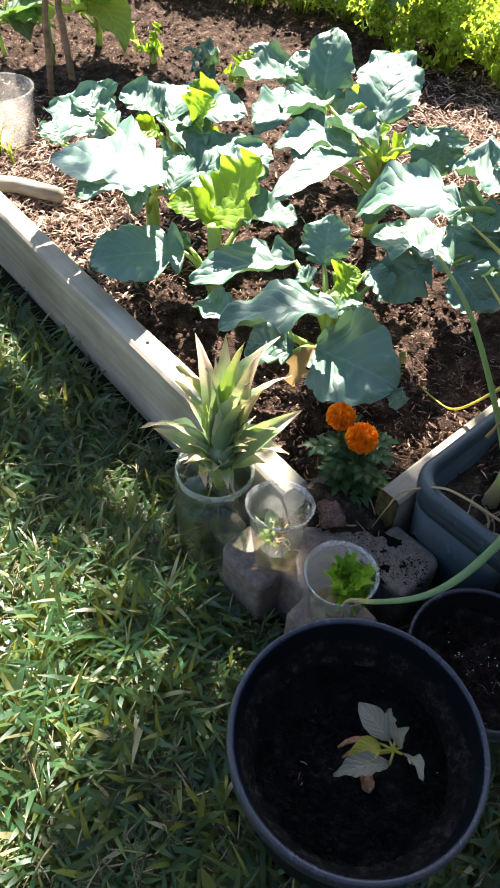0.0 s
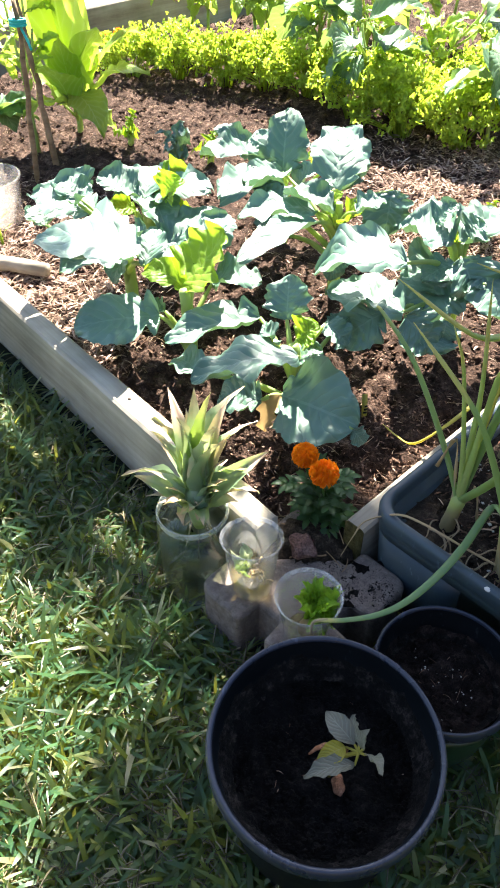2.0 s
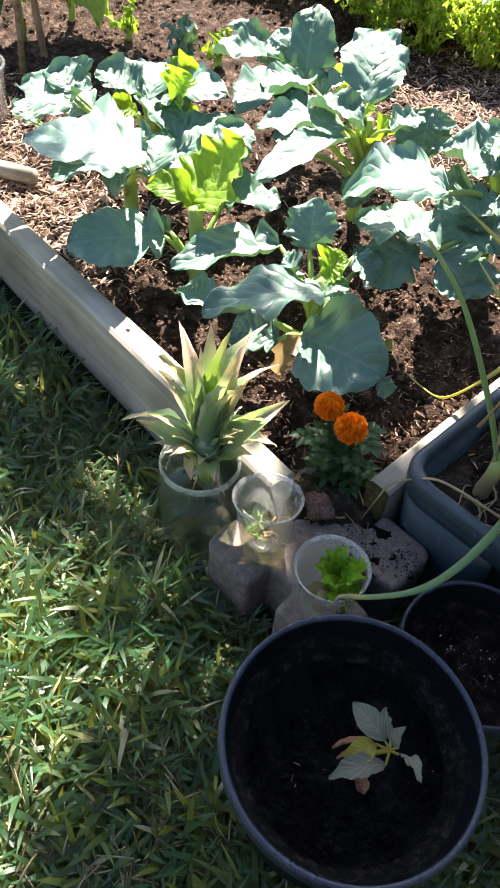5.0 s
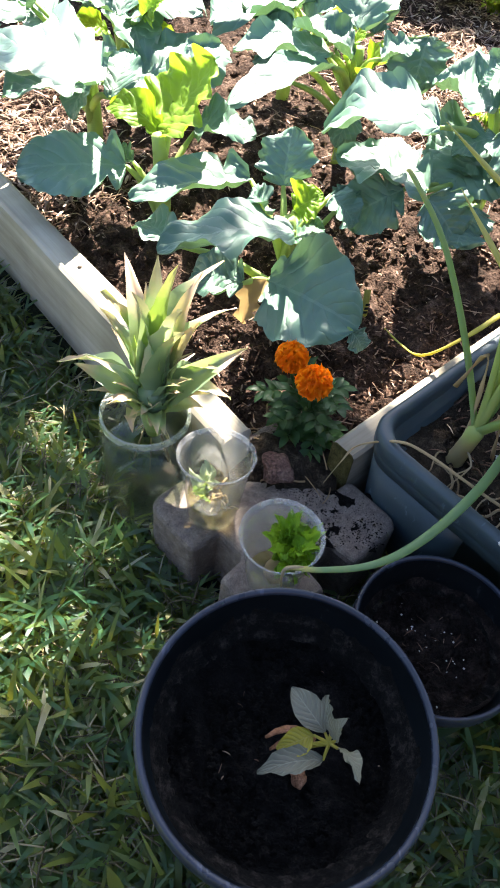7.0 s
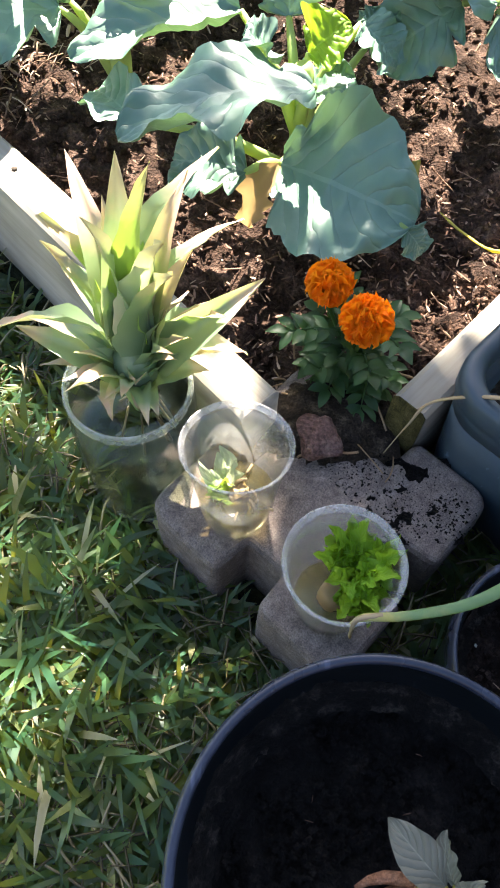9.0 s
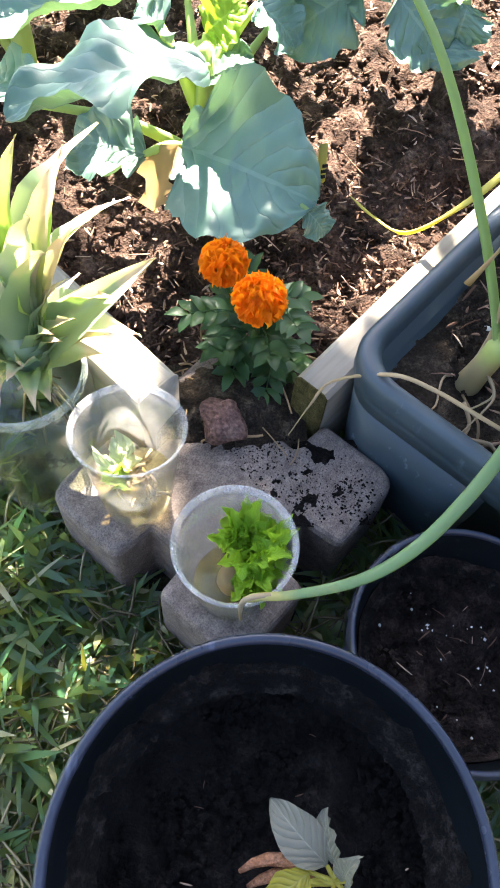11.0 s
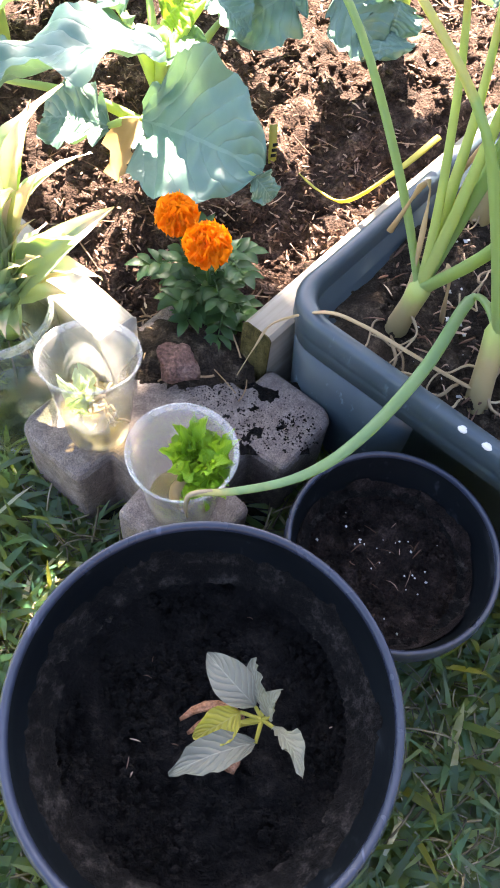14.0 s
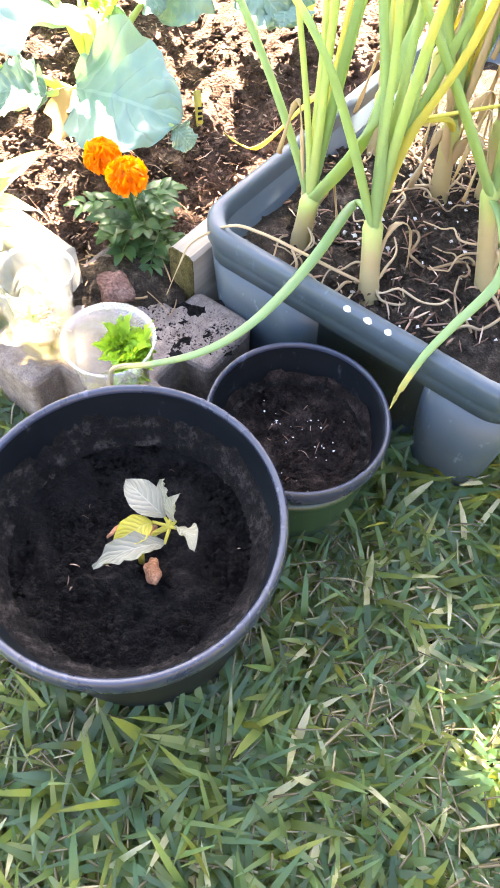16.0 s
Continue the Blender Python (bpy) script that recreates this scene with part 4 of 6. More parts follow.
def broccoli(base, leaves, label, young=(), height=0.26, seed=0):
    """A young broccoli: a stem, a stalk to every leaf, broad lobed leaves."""
    ob = thing("broccoli_plant", label, "vegetable plant", "broccoli plants in the bed", at=(0, 0, 0))
    x, y, _ = base
    z0 = soil_z(x, y) - 0.02
    top = Vector((x, y, z0 + height))
    stem = tube_data(arc((x, y, z0), top, 0, 5, (0.006, 0.004, 0)), [0.016, 0.015, 0.0145, 0.0135, 0.0125, 0.010], 10)
    for k, (bx, by, bz, tx, ty, tz, w, roll, *more) in enumerate(leaves):
        b, t = Vector((bx, by, bz)), Vector((tx, ty, tz))
        foot = Vector((x, y, min(top.z, max(z0 + 0.05, b.z - 0.09))))
        mid = foot.lerp(b, 0.5) + Vector((0, 0, 0.02))
        mt = M_BROCY if k in young else M_BROC
        roll = -roll if tx > bx else roll   # a positive tilt lifts the far side
        leaf = leaf_part(ob, blade_data(b, t, w * 1.22, roll, 0.08 + 0.05 * ((k * 5 + seed) % 4), more[0] if more else 0.10, min(0.017, 0.15 * w), 0.0, "broad" if k in young and w > 0.1 else "cole", 30, 14, seed * 13 + k), mt, "leaf", "young yellow-green leaf" if k in young else "")
        leaf_part(leaf, tube_data(bezier(foot, mid, mid, b, 6), [0.0078, 0.0072, 0.0066, 0.0060, 0.0054, 0.0048, 0.0034], 8), M_BROCSTEM, "stalk", "pale green leaf stalk")
    leaf_part(ob, stem, M_BROCSTEM, "stem", "pale green fleshy stem")
    rebase(ob, (x, y, z0))
    return ob


LEAVES = {
    'A': [
        (-0.118, 1.132, 0.230, -0.289, 1.100, 0.222, 0.112, 0.38, 0.05),
        (-0.074, 1.160, 0.284, 0.016, 1.200, 0.384, 0.150, 0.00, -0.08),
        (-0.015, 1.222, 0.250, 0.090, 1.218, 0.260, 0.080, 0.00),
        (-0.061, 1.156, 0.275, -0.153, 1.201, 0.290, 0.052, 0.45, 0.30),
        (-0.044, 1.268, 0.290, 0.019, 1.353, 0.340, 0.092, 0.00, 0.12),
        (-0.065, 1.266, 0.280, -0.168, 1.299, 0.280, 0.062, 0.00),
        (-0.052, 1.182, 0.275, -0.016, 1.195, 0.290, 0.040, 0.50, 0.30),
        (-0.111, 1.163, 0.220, -0.152, 1.176, 0.220, 0.035, 0.30),
    ],
    'D': [
        (0.155, 0.927, 0.280, -0.033, 0.882, 0.255, 0.092, 0.00),
        (0.128, 0.915, 0.200, 0.262, 0.840, 0.192, 0.128, 0.62),
        (0.087, 1.065, 0.270, -0.096, 1.031, 0.235, 0.095, 0.08, 0.06),
        (0.139, 1.072, 0.260, 0.145, 1.124, 0.330, 0.080, -0.30, 0.05),
        (0.150, 0.990, 0.220, 0.205, 0.985, 0.250, 0.056, 0.09),
        (0.157, 1.010, 0.260, 0.197, 1.011, 0.290, 0.055, 0.60),
        (0.114, 0.983, 0.270, 0.087, 0.975, 0.300, 0.050, 0.06),
        (0.210, 1.029, 0.280, 0.252, 1.015, 0.240, 0.067, 0.09),
        (-0.024, 0.952, 0.220, -0.078, 1.029, 0.200, 0.056, 0.12),
        (0.091, 0.903, 0.200, 0.012, 0.942, 0.180, 0.080, 0.50),
        (0.230, 1.072, 0.230, 0.259, 1.106, 0.250, 0.040, 0.10),
        (0.252, 0.832, 0.190, 0.273, 0.823, 0.165, 0.036, 0.50),
    ],
    'B': [
        (0.209, 1.337, 0.330, 0.042, 1.171, 0.330, 0.066, 0.00, 0.06),
        (0.374, 1.407, 0.370, 0.362, 1.360, 0.290, 0.105, -0.35, 0.05),
        (0.210, 1.384, 0.330, 0.037, 1.358, 0.330, 0.095, 0.06),
        (0.260, 1.476, 0.340, 0.278, 1.636, 0.420, 0.123, 0.03),
        (0.247, 1.384, 0.330, 0.136, 1.418, 0.360, 0.078, 0.06),
        (0.276, 1.405, 0.300, 0.306, 1.363, 0.340, 0.060, 0.60),
        (0.271, 1.424, 0.220, 0.247, 1.386, 0.160, 0.056, 0.06),
        (0.140, 1.617, 0.320, 0.053, 1.515, 0.330, 0.090, 0.09),
        (0.223, 1.487, 0.300, 0.168, 1.461, 0.350, 0.067, 0.09),
        (0.127, 1.470, 0.290, 0.076, 1.522, 0.330, 0.084, 0.06),
        (0.141, 1.400, 0.270, 0.097, 1.480, 0.290, 0.090, 0.09),
        (0.242, 1.430, 0.310, 0.266, 1.413, 0.360, 0.050, 0.60),
        (0.291, 1.342, 0.350, 0.353, 1.356, 0.370, 0.060, 0.00),
    ],
    'G': [
        (0.085, 1.734, 0.300, -0.067, 1.682, 0.340, 0.090, 0.09),
        (0.141, 1.647, 0.300, 0.157, 1.740, 0.430, 0.101, -0.09),
        (0.121, 1.681, 0.300, 0.077, 1.757, 0.370, 0.080, 0.50),
        (0.113, 1.604, 0.290, -0.010, 1.455, 0.330, 0.112, 0.09),
        (0.170, 1.627, 0.280, 0.222, 1.609, 0.330, 0.070, 0.50),
        (0.316, 1.671, 0.260, 0.322, 1.763, 0.360, 0.067, 0.06),
        (0.062, 1.830, 0.280, -0.036, 1.790, 0.360, 0.070, 0.80),
        (0.174, 1.846, 0.280, 0.206, 1.819, 0.350, 0.050, 0.70),
        (0.134, 1.823, 0.260, 0.074, 1.778, 0.320, 0.060, 0.80),
        (0.293, 1.722, 0.270, 0.330, 1.702, 0.380, 0.084, 0.03),
        (0.246, 1.779, 0.250, 0.178, 1.700, 0.330, 0.067, 0.09),
        (0.308, 1.716, 0.260, 0.353, 1.687, 0.320, 0.060, 0.50),
    ],
    'C': [
        (-0.156, 1.175, 0.340, -0.372, 1.235, 0.345, 0.158, 0.10),
        (-0.277, 1.365, 0.340, -0.418, 1.406, 0.360, 0.129, 0.06),
        (-0.210, 1.277, 0.280, -0.337, 1.231, 0.270, 0.084, 0.09),
        (-0.199, 1.302, 0.300, -0.150, 1.294, 0.330, 0.078, 0.12),
        (-0.309, 1.392, 0.360, -0.359, 1.439, 0.380, 0.067, 0.09),
        (-0.189, 1.277, 0.300, -0.228, 1.240, 0.240, 0.056, 0.03),
        (-0.151, 1.209, 0.300, -0.129, 1.307, 0.330, 0.056, 0.09),
        (-0.318, 1.498, 0.330, -0.357, 1.533, 0.360, 0.056, 0.09),
        (-0.393, 1.385, 0.300, -0.431, 1.438, 0.320, 0.056, 0.09),
        (-0.306, 1.364, 0.360, -0.268, 1.350, 0.390, 0.056, 0.12),
    ],
    'H': [
        (-0.169, 1.521, 0.300, -0.027, 1.470, 0.350, 0.101, 0.09),
        (-0.203, 1.521, 0.300, -0.294, 1.526, 0.350, 0.090, 0.09),
        (-0.173, 1.536, 0.300, -0.121, 1.384, 0.270, 0.090, 0.06),
        (-0.122, 1.351, 0.260, -0.001, 1.435, 0.310, 0.095, 0.06),
        (-0.217, 1.546, 0.260, -0.279, 1.519, 0.280, 0.050, 0.60),
        (-0.133, 1.456, 0.330, -0.093, 1.455, 0.380, 0.070, 0.70),
        (-0.162, 1.590, 0.300, -0.080, 1.588, 0.330, 0.070, 0.50, 0.20),
        (-0.251, 1.581, 0.280, -0.297, 1.618, 0.330, 0.067, 0.06),
        (-0.147, 1.554, 0.260, -0.119, 1.588, 0.200, 0.056, 0.06),
        (-0.190, 1.515, 0.300, -0.166, 1.636, 0.330, 0.078, 0.06),
        (-0.128, 1.494, 0.270, -0.072, 1.493, 0.280, 0.050, 0.60),
    ],
    'E': [
        (0.366, 1.085, 0.270, 0.219, 1.152, 0.270, 0.110, 0.00, 0.08),
        # the next two low leaves are added to throw shade on the soil
        (0.485, 1.235, 0.270, 0.392, 1.205, 0.235, 0.130, 0.05, 0.08),
        (0.470, 1.195, 0.275, 0.398, 1.130, 0.235, 0.120, 0.05, 0.10),
        (0.330, 1.091, 0.265, 0.246, 1.085, 0.200, 0.090, 0.75, 0.12),
        (0.369, 1.084, 0.260, 0.430, 1.057, 0.200, 0.085, 0.75),
        (0.485, 1.186, 0.330, 0.512, 1.144, 0.255, 0.105, 0.20, 0.15),
        (0.475, 1.180, 0.320, 0.413, 1.181, 0.280, 0.060, 0.30),
        (0.368, 1.131, 0.350, 0.199, 1.186, 0.290, 0.113, 0.12, 0.22),
        (0.475, 1.226, 0.340, 0.372, 1.274, 0.350, 0.134, 0.07),
        (0.492, 1.226, 0.340, 0.614, 1.316, 0.350, 0.112, 0.06),
        (0.531, 1.184, 0.300, 0.574, 1.078, 0.250, 0.112, 0.06),
        (0.445, 1.271, 0.360, 0.484, 1.276, 0.400, 0.067, 0.09),
        (0.508, 1.230, 0.350, 0.535, 1.231, 0.380, 0.078, 0.09),
        (0.453, 1.085, 0.250, 0.447, 1.071, 0.210, 0.056, 0.09),
        (0.435, 1.076, 0.220, 0.427, 1.041, 0.200, 0.067, 0.12),
        (0.448, 1.086, 0.250, 0.384, 1.109, 0.240, 0.050, 0.00),
        (0.528, 1.135, 0.300, 0.496, 1.158, 0.270, 0.060, 0.10),
    ],
}
BROCCOLI = (
    ("A", (-0.065, 1.135, 0), "broccoli plant with a backlit yellow-green upright leaf", (1, 3, 6), 0.20),
    ("D", (0.150, 0.985, 0), "broccoli plant with broad blue-green leaves behind the marigold", (5,), 0.19),
    ("B", (0.262, 1.440, 0), "tall broccoli plant with long waxy leaves", (5, 11), 0.24),
    ("G", (0.140, 1.690, 0), "broccoli plant with upright ruffled leaves", (7, 10), 0.22),
    ("C", (-0.215, 1.330, 0), "broccoli plant with one huge glaring leaf by the board", (), 0.22),
    ("H", (-0.185, 1.520, 0), "small broccoli plant with curled leaves", (4, 5, 6, 10), 0.20),
    ("E", (0.500, 1.240, 0), "broccoli plant with drooping leaves beside the onion tub", (), 0.23),
)
for seed, (key, base, label, young, height) in enumerate(BROCCOLI):
    broccoli(base, LEAVES[key], label, young, height, seed)
for k, (b, t) in enumerate((((0.125, 0.915, 0.20), (0.095, 0.905, 0.12)), )):
    ob = thing("fallen_leaf", "withered tan broccoli leaf hanging at the stem", "leaf")
    leaf_part(ob, blade_data(b, t, 0.045, 0.4, 0.3, 0.1, 0.01, 0.1, "broad", 8, 6, 40), M_DEADLEAF, "blade")


def build_marigold():
    ob = thing("marigold", "orange marigold with two full flower heads", "flower", at=(0, 0, 0))
    rng = random.Random(4)
    root = Vector((0.202, 0.738, soil_z(0.202, 0.738)))
    heads = ((Vector((0.162, 0.730, 0.232)), 0.0225), (Vector((0.190, 0.684, 0.237)), 0.0240))
    stems = []
    for c, r in heads:
        stems.append(tube_data(bezier(root, root + Vector((0, 0, 0.06)), c - Vector((0, 0, 0.06)), c - Vector((0, 0, 0.008)), 8), 0.0022, 6))
        petals = []
        axis = Vector((-0.05, -0.25, 1)).normalized()
        x = axis.cross(Vector((0, 1, 0))).normalized()
        y = axis.cross(x)
        for ring, (tilt, ln, count) in enumerate(((100, 0.94, 18), (84, 1.0, 18), (68, 0.98, 17), (54, 0.95, 15), (40, 0.92, 13), (26, 0.88, 10), (13, 0.85, 7), (2, 0.82, 3))):
            for i in range(count):
                a = 2 * math.pi * (i + 0.5 * (ring % 2)) / count + rng.uniform(-0.15, 0.15)
                d = (x * math.cos(a) + y * math.sin(a)) * math.sin(radians(tilt)) + axis * math.cos(radians(tilt))
                b0 = c - axis * 0.008 + (x * math.cos(a) + y * math.sin(a)) * r * 0.15
                e = c - axis * 0.008 + d * r * ln * rng.uniform(0.95, 1.05)
                petals.append(blade_data(b0, e, r * 0.54, rng.uniform(-0.3, 0.3), 0.35, 0.14, 0.010, 0.3, "petal", 5, 7, rng.random() * 50))
        core = revolve([(0.0, -0.7 * r), (0.5 * r, -0.45 * r), (0.72 * r, 0.0), (0.55 * r, 0.45 * r), (0.0, 0.7 * r)], 14)
        petals.append(([c - axis * 0.006 + Vector(p) for p in core[0]], core[1], [(0.5, 0.5)] * len(core[0])))
        leaf_part(ob, merged(petals), M_PETAL, "flower_head", "dense ruffled orange flower head")
        cal = lathe("calyx", [(0.003, -0.022), (0.008, -0.016), (0.009, -0.006), (0.006, 0)], M_MARILEAF, 12)
        part("calyx", cal, None, ob).location = c
    lf = []
    for k in range(34):
        a, h = rng.uniform(0, 6.283), rng.uniform(0.005, 0.100)
        ln = rng.uniform(0.025, 0.055)
        b0 = root + Vector((rng.uniform(-0.02, 0.02), rng.uniform(-0.02, 0.015), h))
        e = b0 + Vector((math.cos(a) * ln, math.sin(a) * ln, rng.uniform(-0.02, 0.025)))
        stems.append(tube_data([b0, b0.lerp(e, 0.5) + Vector((0, 0, 0.006)), e], [0.0012, 0.001, 0.0006], 4))
        d = (e - b0).normalized()
        sd = d.cross(Vector((0, 0, 1))).normalized()
        for j in range(4):
            q = b0.lerp(e, 0.3 + 0.21 * j)
            for s in (-1, 1):
                lf.append(blade_data(q, q + d * 0.014 + sd * s * 0.018 + Vector((0, 0, rng.uniform(-0.006, 0.006))), 0.0115, rng.uniform(-0.3, 0.3), 0.2, 0.1, 0.001, 0.2, "oval", 4, 2, k + j))
        lf.append(blade_data(e, e + d * 0.024, 0.013, 0, 0.2, 0.1, 0.001, 0.2, "oval", 4, 2, k))
    leaf_part(ob, merged(lf), M_MARILEAF, "foliage", "feathery dark green leaflets")
    leaf_part(ob, merged(stems), M_MARILEAF, "stem")
    rebase(ob, root)


build_marigold()


PINE_TIPS = (   # where the crown's longer leaves end
    (-0.058, 0.779, 0.330), (-0.012, 0.742, 0.360), (0.015, 0.718, 0.370), (-0.025, 0.728, 0.330), (0.063, 0.783, 0.330), (0.040, 0.745, 0.340), (0.084, 0.756, 0.280),
    (0.103, 0.717, 0.250), (0.069, 0.675, 0.250), (0.087, 0.675, 0.200), (-0.029, 0.612, 0.188), (-0.130, 0.674, 0.235), (-0.082, 0.739, 0.300), (-0.084, 0.730, 0.280), (-0.113, 0.689, 0.220),
    (-0.078, 0.695, 0.205), (-0.008, 0.632, 0.215), (0.054, 0.662, 0.190), (0.025, 0.661, 0.350), (0.029, 0.658, 0.320), (0.043, 0.702, 0.300), (-0.035, 0.690, 0.345), (0.030, 0.770, 0.300))


def build_pineapple():
    ob = thing("pineapple_crown", "pineapple top with browned leaf tips rooting in a jar", "pineapple plant", at=(0, 0, 0))
    c = Vector((-0.012, 0.668, 0.175))
    rng = random.Random(11)
    part("crown_base", lathe("crown_base", [(0.0, -0.05), (0.010, -0.05), (0.016, -0.02), (0.020, 0.01), (0.018, 0.035), (0.0, 0.045)], M_PINE, 16), None, ob).location = c
    for k, tip in enumerate(PINE_TIPS):
        t = Vector(tip)
        out = Vector((t.x - c.x, t.y - c.y, 0))
        out = out.normalized() * 0.016 if out.length > 0.01 else Vector()
        b0 = c + out + Vector((0, 0, max(0.0, min(0.05, (t.z - 0.2) * 0.35))))
        steep = (t - b0).normalized().z
        leaf_part(ob, blade_data(b0, t, rng.uniform(0.033, 0.049), rng.uniform(-0.7, 0.7), 0.44, 0.09 + 0.20 * (1 - steep), 0.004, 0.04, "sword", 12, 6, k), (M_PINEDRY, M_PINE, M_PINEYOUNG if t.z > 0.30 else M_PINE, M_PINE, M_PINE)[k % 5])
    for k in range(26):
        a = k * 2.4
        reach = rng.uniform(0.045, 0.080)
        e = c + Vector((math.cos(a) * reach, math.sin(a) * reach, rng.uniform(-0.005, 0.10)))
        leaf_part(ob, blade_data(c + Vector((math.cos(a) * 0.012, math.sin(a) * 0.012, 0.0)), e, 0.026, 0, 0.3, 0.14, 0.003, 0.03, "sword", 8, 4, 60 + k), M_PINE if k % 4 else M_PINEDRY)
    roots = []
    for k in range(12):
        a = rng.uniform(0, 6.283)
        b0 = c + Vector((math.cos(a) * 0.015, math.sin(a) * 0.015, -0.045))
        roots.append(tube_data(arc(b0, b0 + Vector((math.cos(a) * 0.015, math.sin(a) * 0.015, -rng.uniform(0.02, 0.06))), 0.0, 4), 0.0012, 5))
    leaf_part(ob, merged(roots), M_ROOT, "root", "thin pale water roots")
    rebase(ob, c)


build_pineapple()


def build_cup_plants():
    rng = random.Random(21)
    ob = thing("celery_heart", "celery heart regrowing bright green leaves in a cup", "celery", at=(0, 0, 0))
    c = Vector((0.160, 0.478, BLOCK_TOP + 0.012))
    part("stump", lathe("celery_stump", [(0.0, 0.0), (0.010, 0.0), (0.013, 0.010), (0.012, 0.026), (0.008, 0.030), (0.0, 0.029)], M_DEADLEAF, 18, 0.25), None, ob, "browned cut stump").location = c
    leaves, stalks = [], []
    for k in range(15):
        a = rng.uniform(-1.9, 2.2)
        r = rng.uniform(0.004, 0.026)
        b0 = c + Vector((math.cos(a) * 0.008, math.sin(a) * 0.008, 0.024))
        e = c + Vector((0.010 + math.cos(a) * r, 0.006 + math.sin(a) * r * 0.9, rng.uniform(0.030, 0.062)))
        stalks.append(tube_data([b0, b0.lerp(e, 0.5), e], [0.0034, 0.0028, 0.0018], 6))
        for j in range(3):
            aa = a + (j - 1) * 1.1
            t = e + Vector((math.cos(aa) * 0.024, math.sin(aa) * 0.024, rng.uniform(0.016, 0.036) if j == 1 else rng.uniform(0.0, 0.020)))
            for m, (du, sp) in enumerate(((0.0, 0.0), (-0.35, 0.8), (-0.35, -0.8))):   # three toothed lobes a leaflet
                d = (t - e)
                q = Vector((d.x * math.cos(sp) - d.y * math.sin(sp), d.x * math.sin(sp) + d.y * math.cos(sp), d.z)) * (1 + du)
                leaves.append(blade_data(e, e + q, 0.0135, rng.uniform(-0.7, 0.7), 0.35, 0.08, 0.002, 0.7, "oval", 14, 4, k * 15 + j * 3 + m))
    leaf_part(ob, merged(leaves), M_CELERY, "foliage", "serrated bright green leaves")
    leaf_part(ob, merged(stalks), M_CELERY, "stalk")
    rebase(ob, c)
    ob = thing("lettuce_stump", "pale lettuce stump with small leaves in water", "lettuce", at=(0, 0, 0))
    c = Vector((0.077, 0.570, BLOCK_TOP + 0.014))
    part("stump", lathe("lettuce_stump", [(0.0, 0.0), (0.012, 0.0), (0.015, 0.010), (0.014, 0.022), (0.009, 0.027), (0.0, 0.025)], M_HUSK, 18, 0.35), None, ob, "browned cut stump").location = c
    bits = []
    for k in range(26):   # shreds of old leaf floating round the stump
        a, r = rng.uniform(0, 6.283), rng.uniform(0.006, 0.026)
        p = c + Vector((math.cos(a) * r, math.sin(a) * r, 0.024 + rng.uniform(0, 0.004)))
        az = rng.uniform(0, 6.283)
        bits.append(tube_data(arc(p, p + Vector((math.cos(az), math.sin(az), 0.2)) * rng.uniform(0.005, 0.013), 0.002, 3), rng.uniform(0.0008, 0.002), 5, 0.5))
    tagged(leaf_part(ob, merged(bits), M_HUSK, "shred"), "tan leaf shreds on the water", kind="stuff")
    for k in range(11):
        a = 2.7 + rng.uniform(-1.2, 1.2)
        b0 = c + Vector((-0.006, 0.004, 0.022)) + Vector((math.cos(a) * 0.004, math.sin(a) * 0.006, 0))
        ln = rng.uniform(0.012, 0.026)
        e = b0 + Vector((math.cos(a) * ln, math.sin(a) * ln, rng.uniform(0.004, 0.034) + (0.014 if k % 3 == 0 else 0.0)))
        leaf_part(ob, blade_data(b0, e, rng.uniform(0.013, 0.021), rng.uniform(-0.9, 0.9), 0.25, 0.15, 0.006, 0.35, "broad", 8, 6, 90 + k), M_LETTUCE if k % 3 else M_PALELEAF)


build_cup_plants()


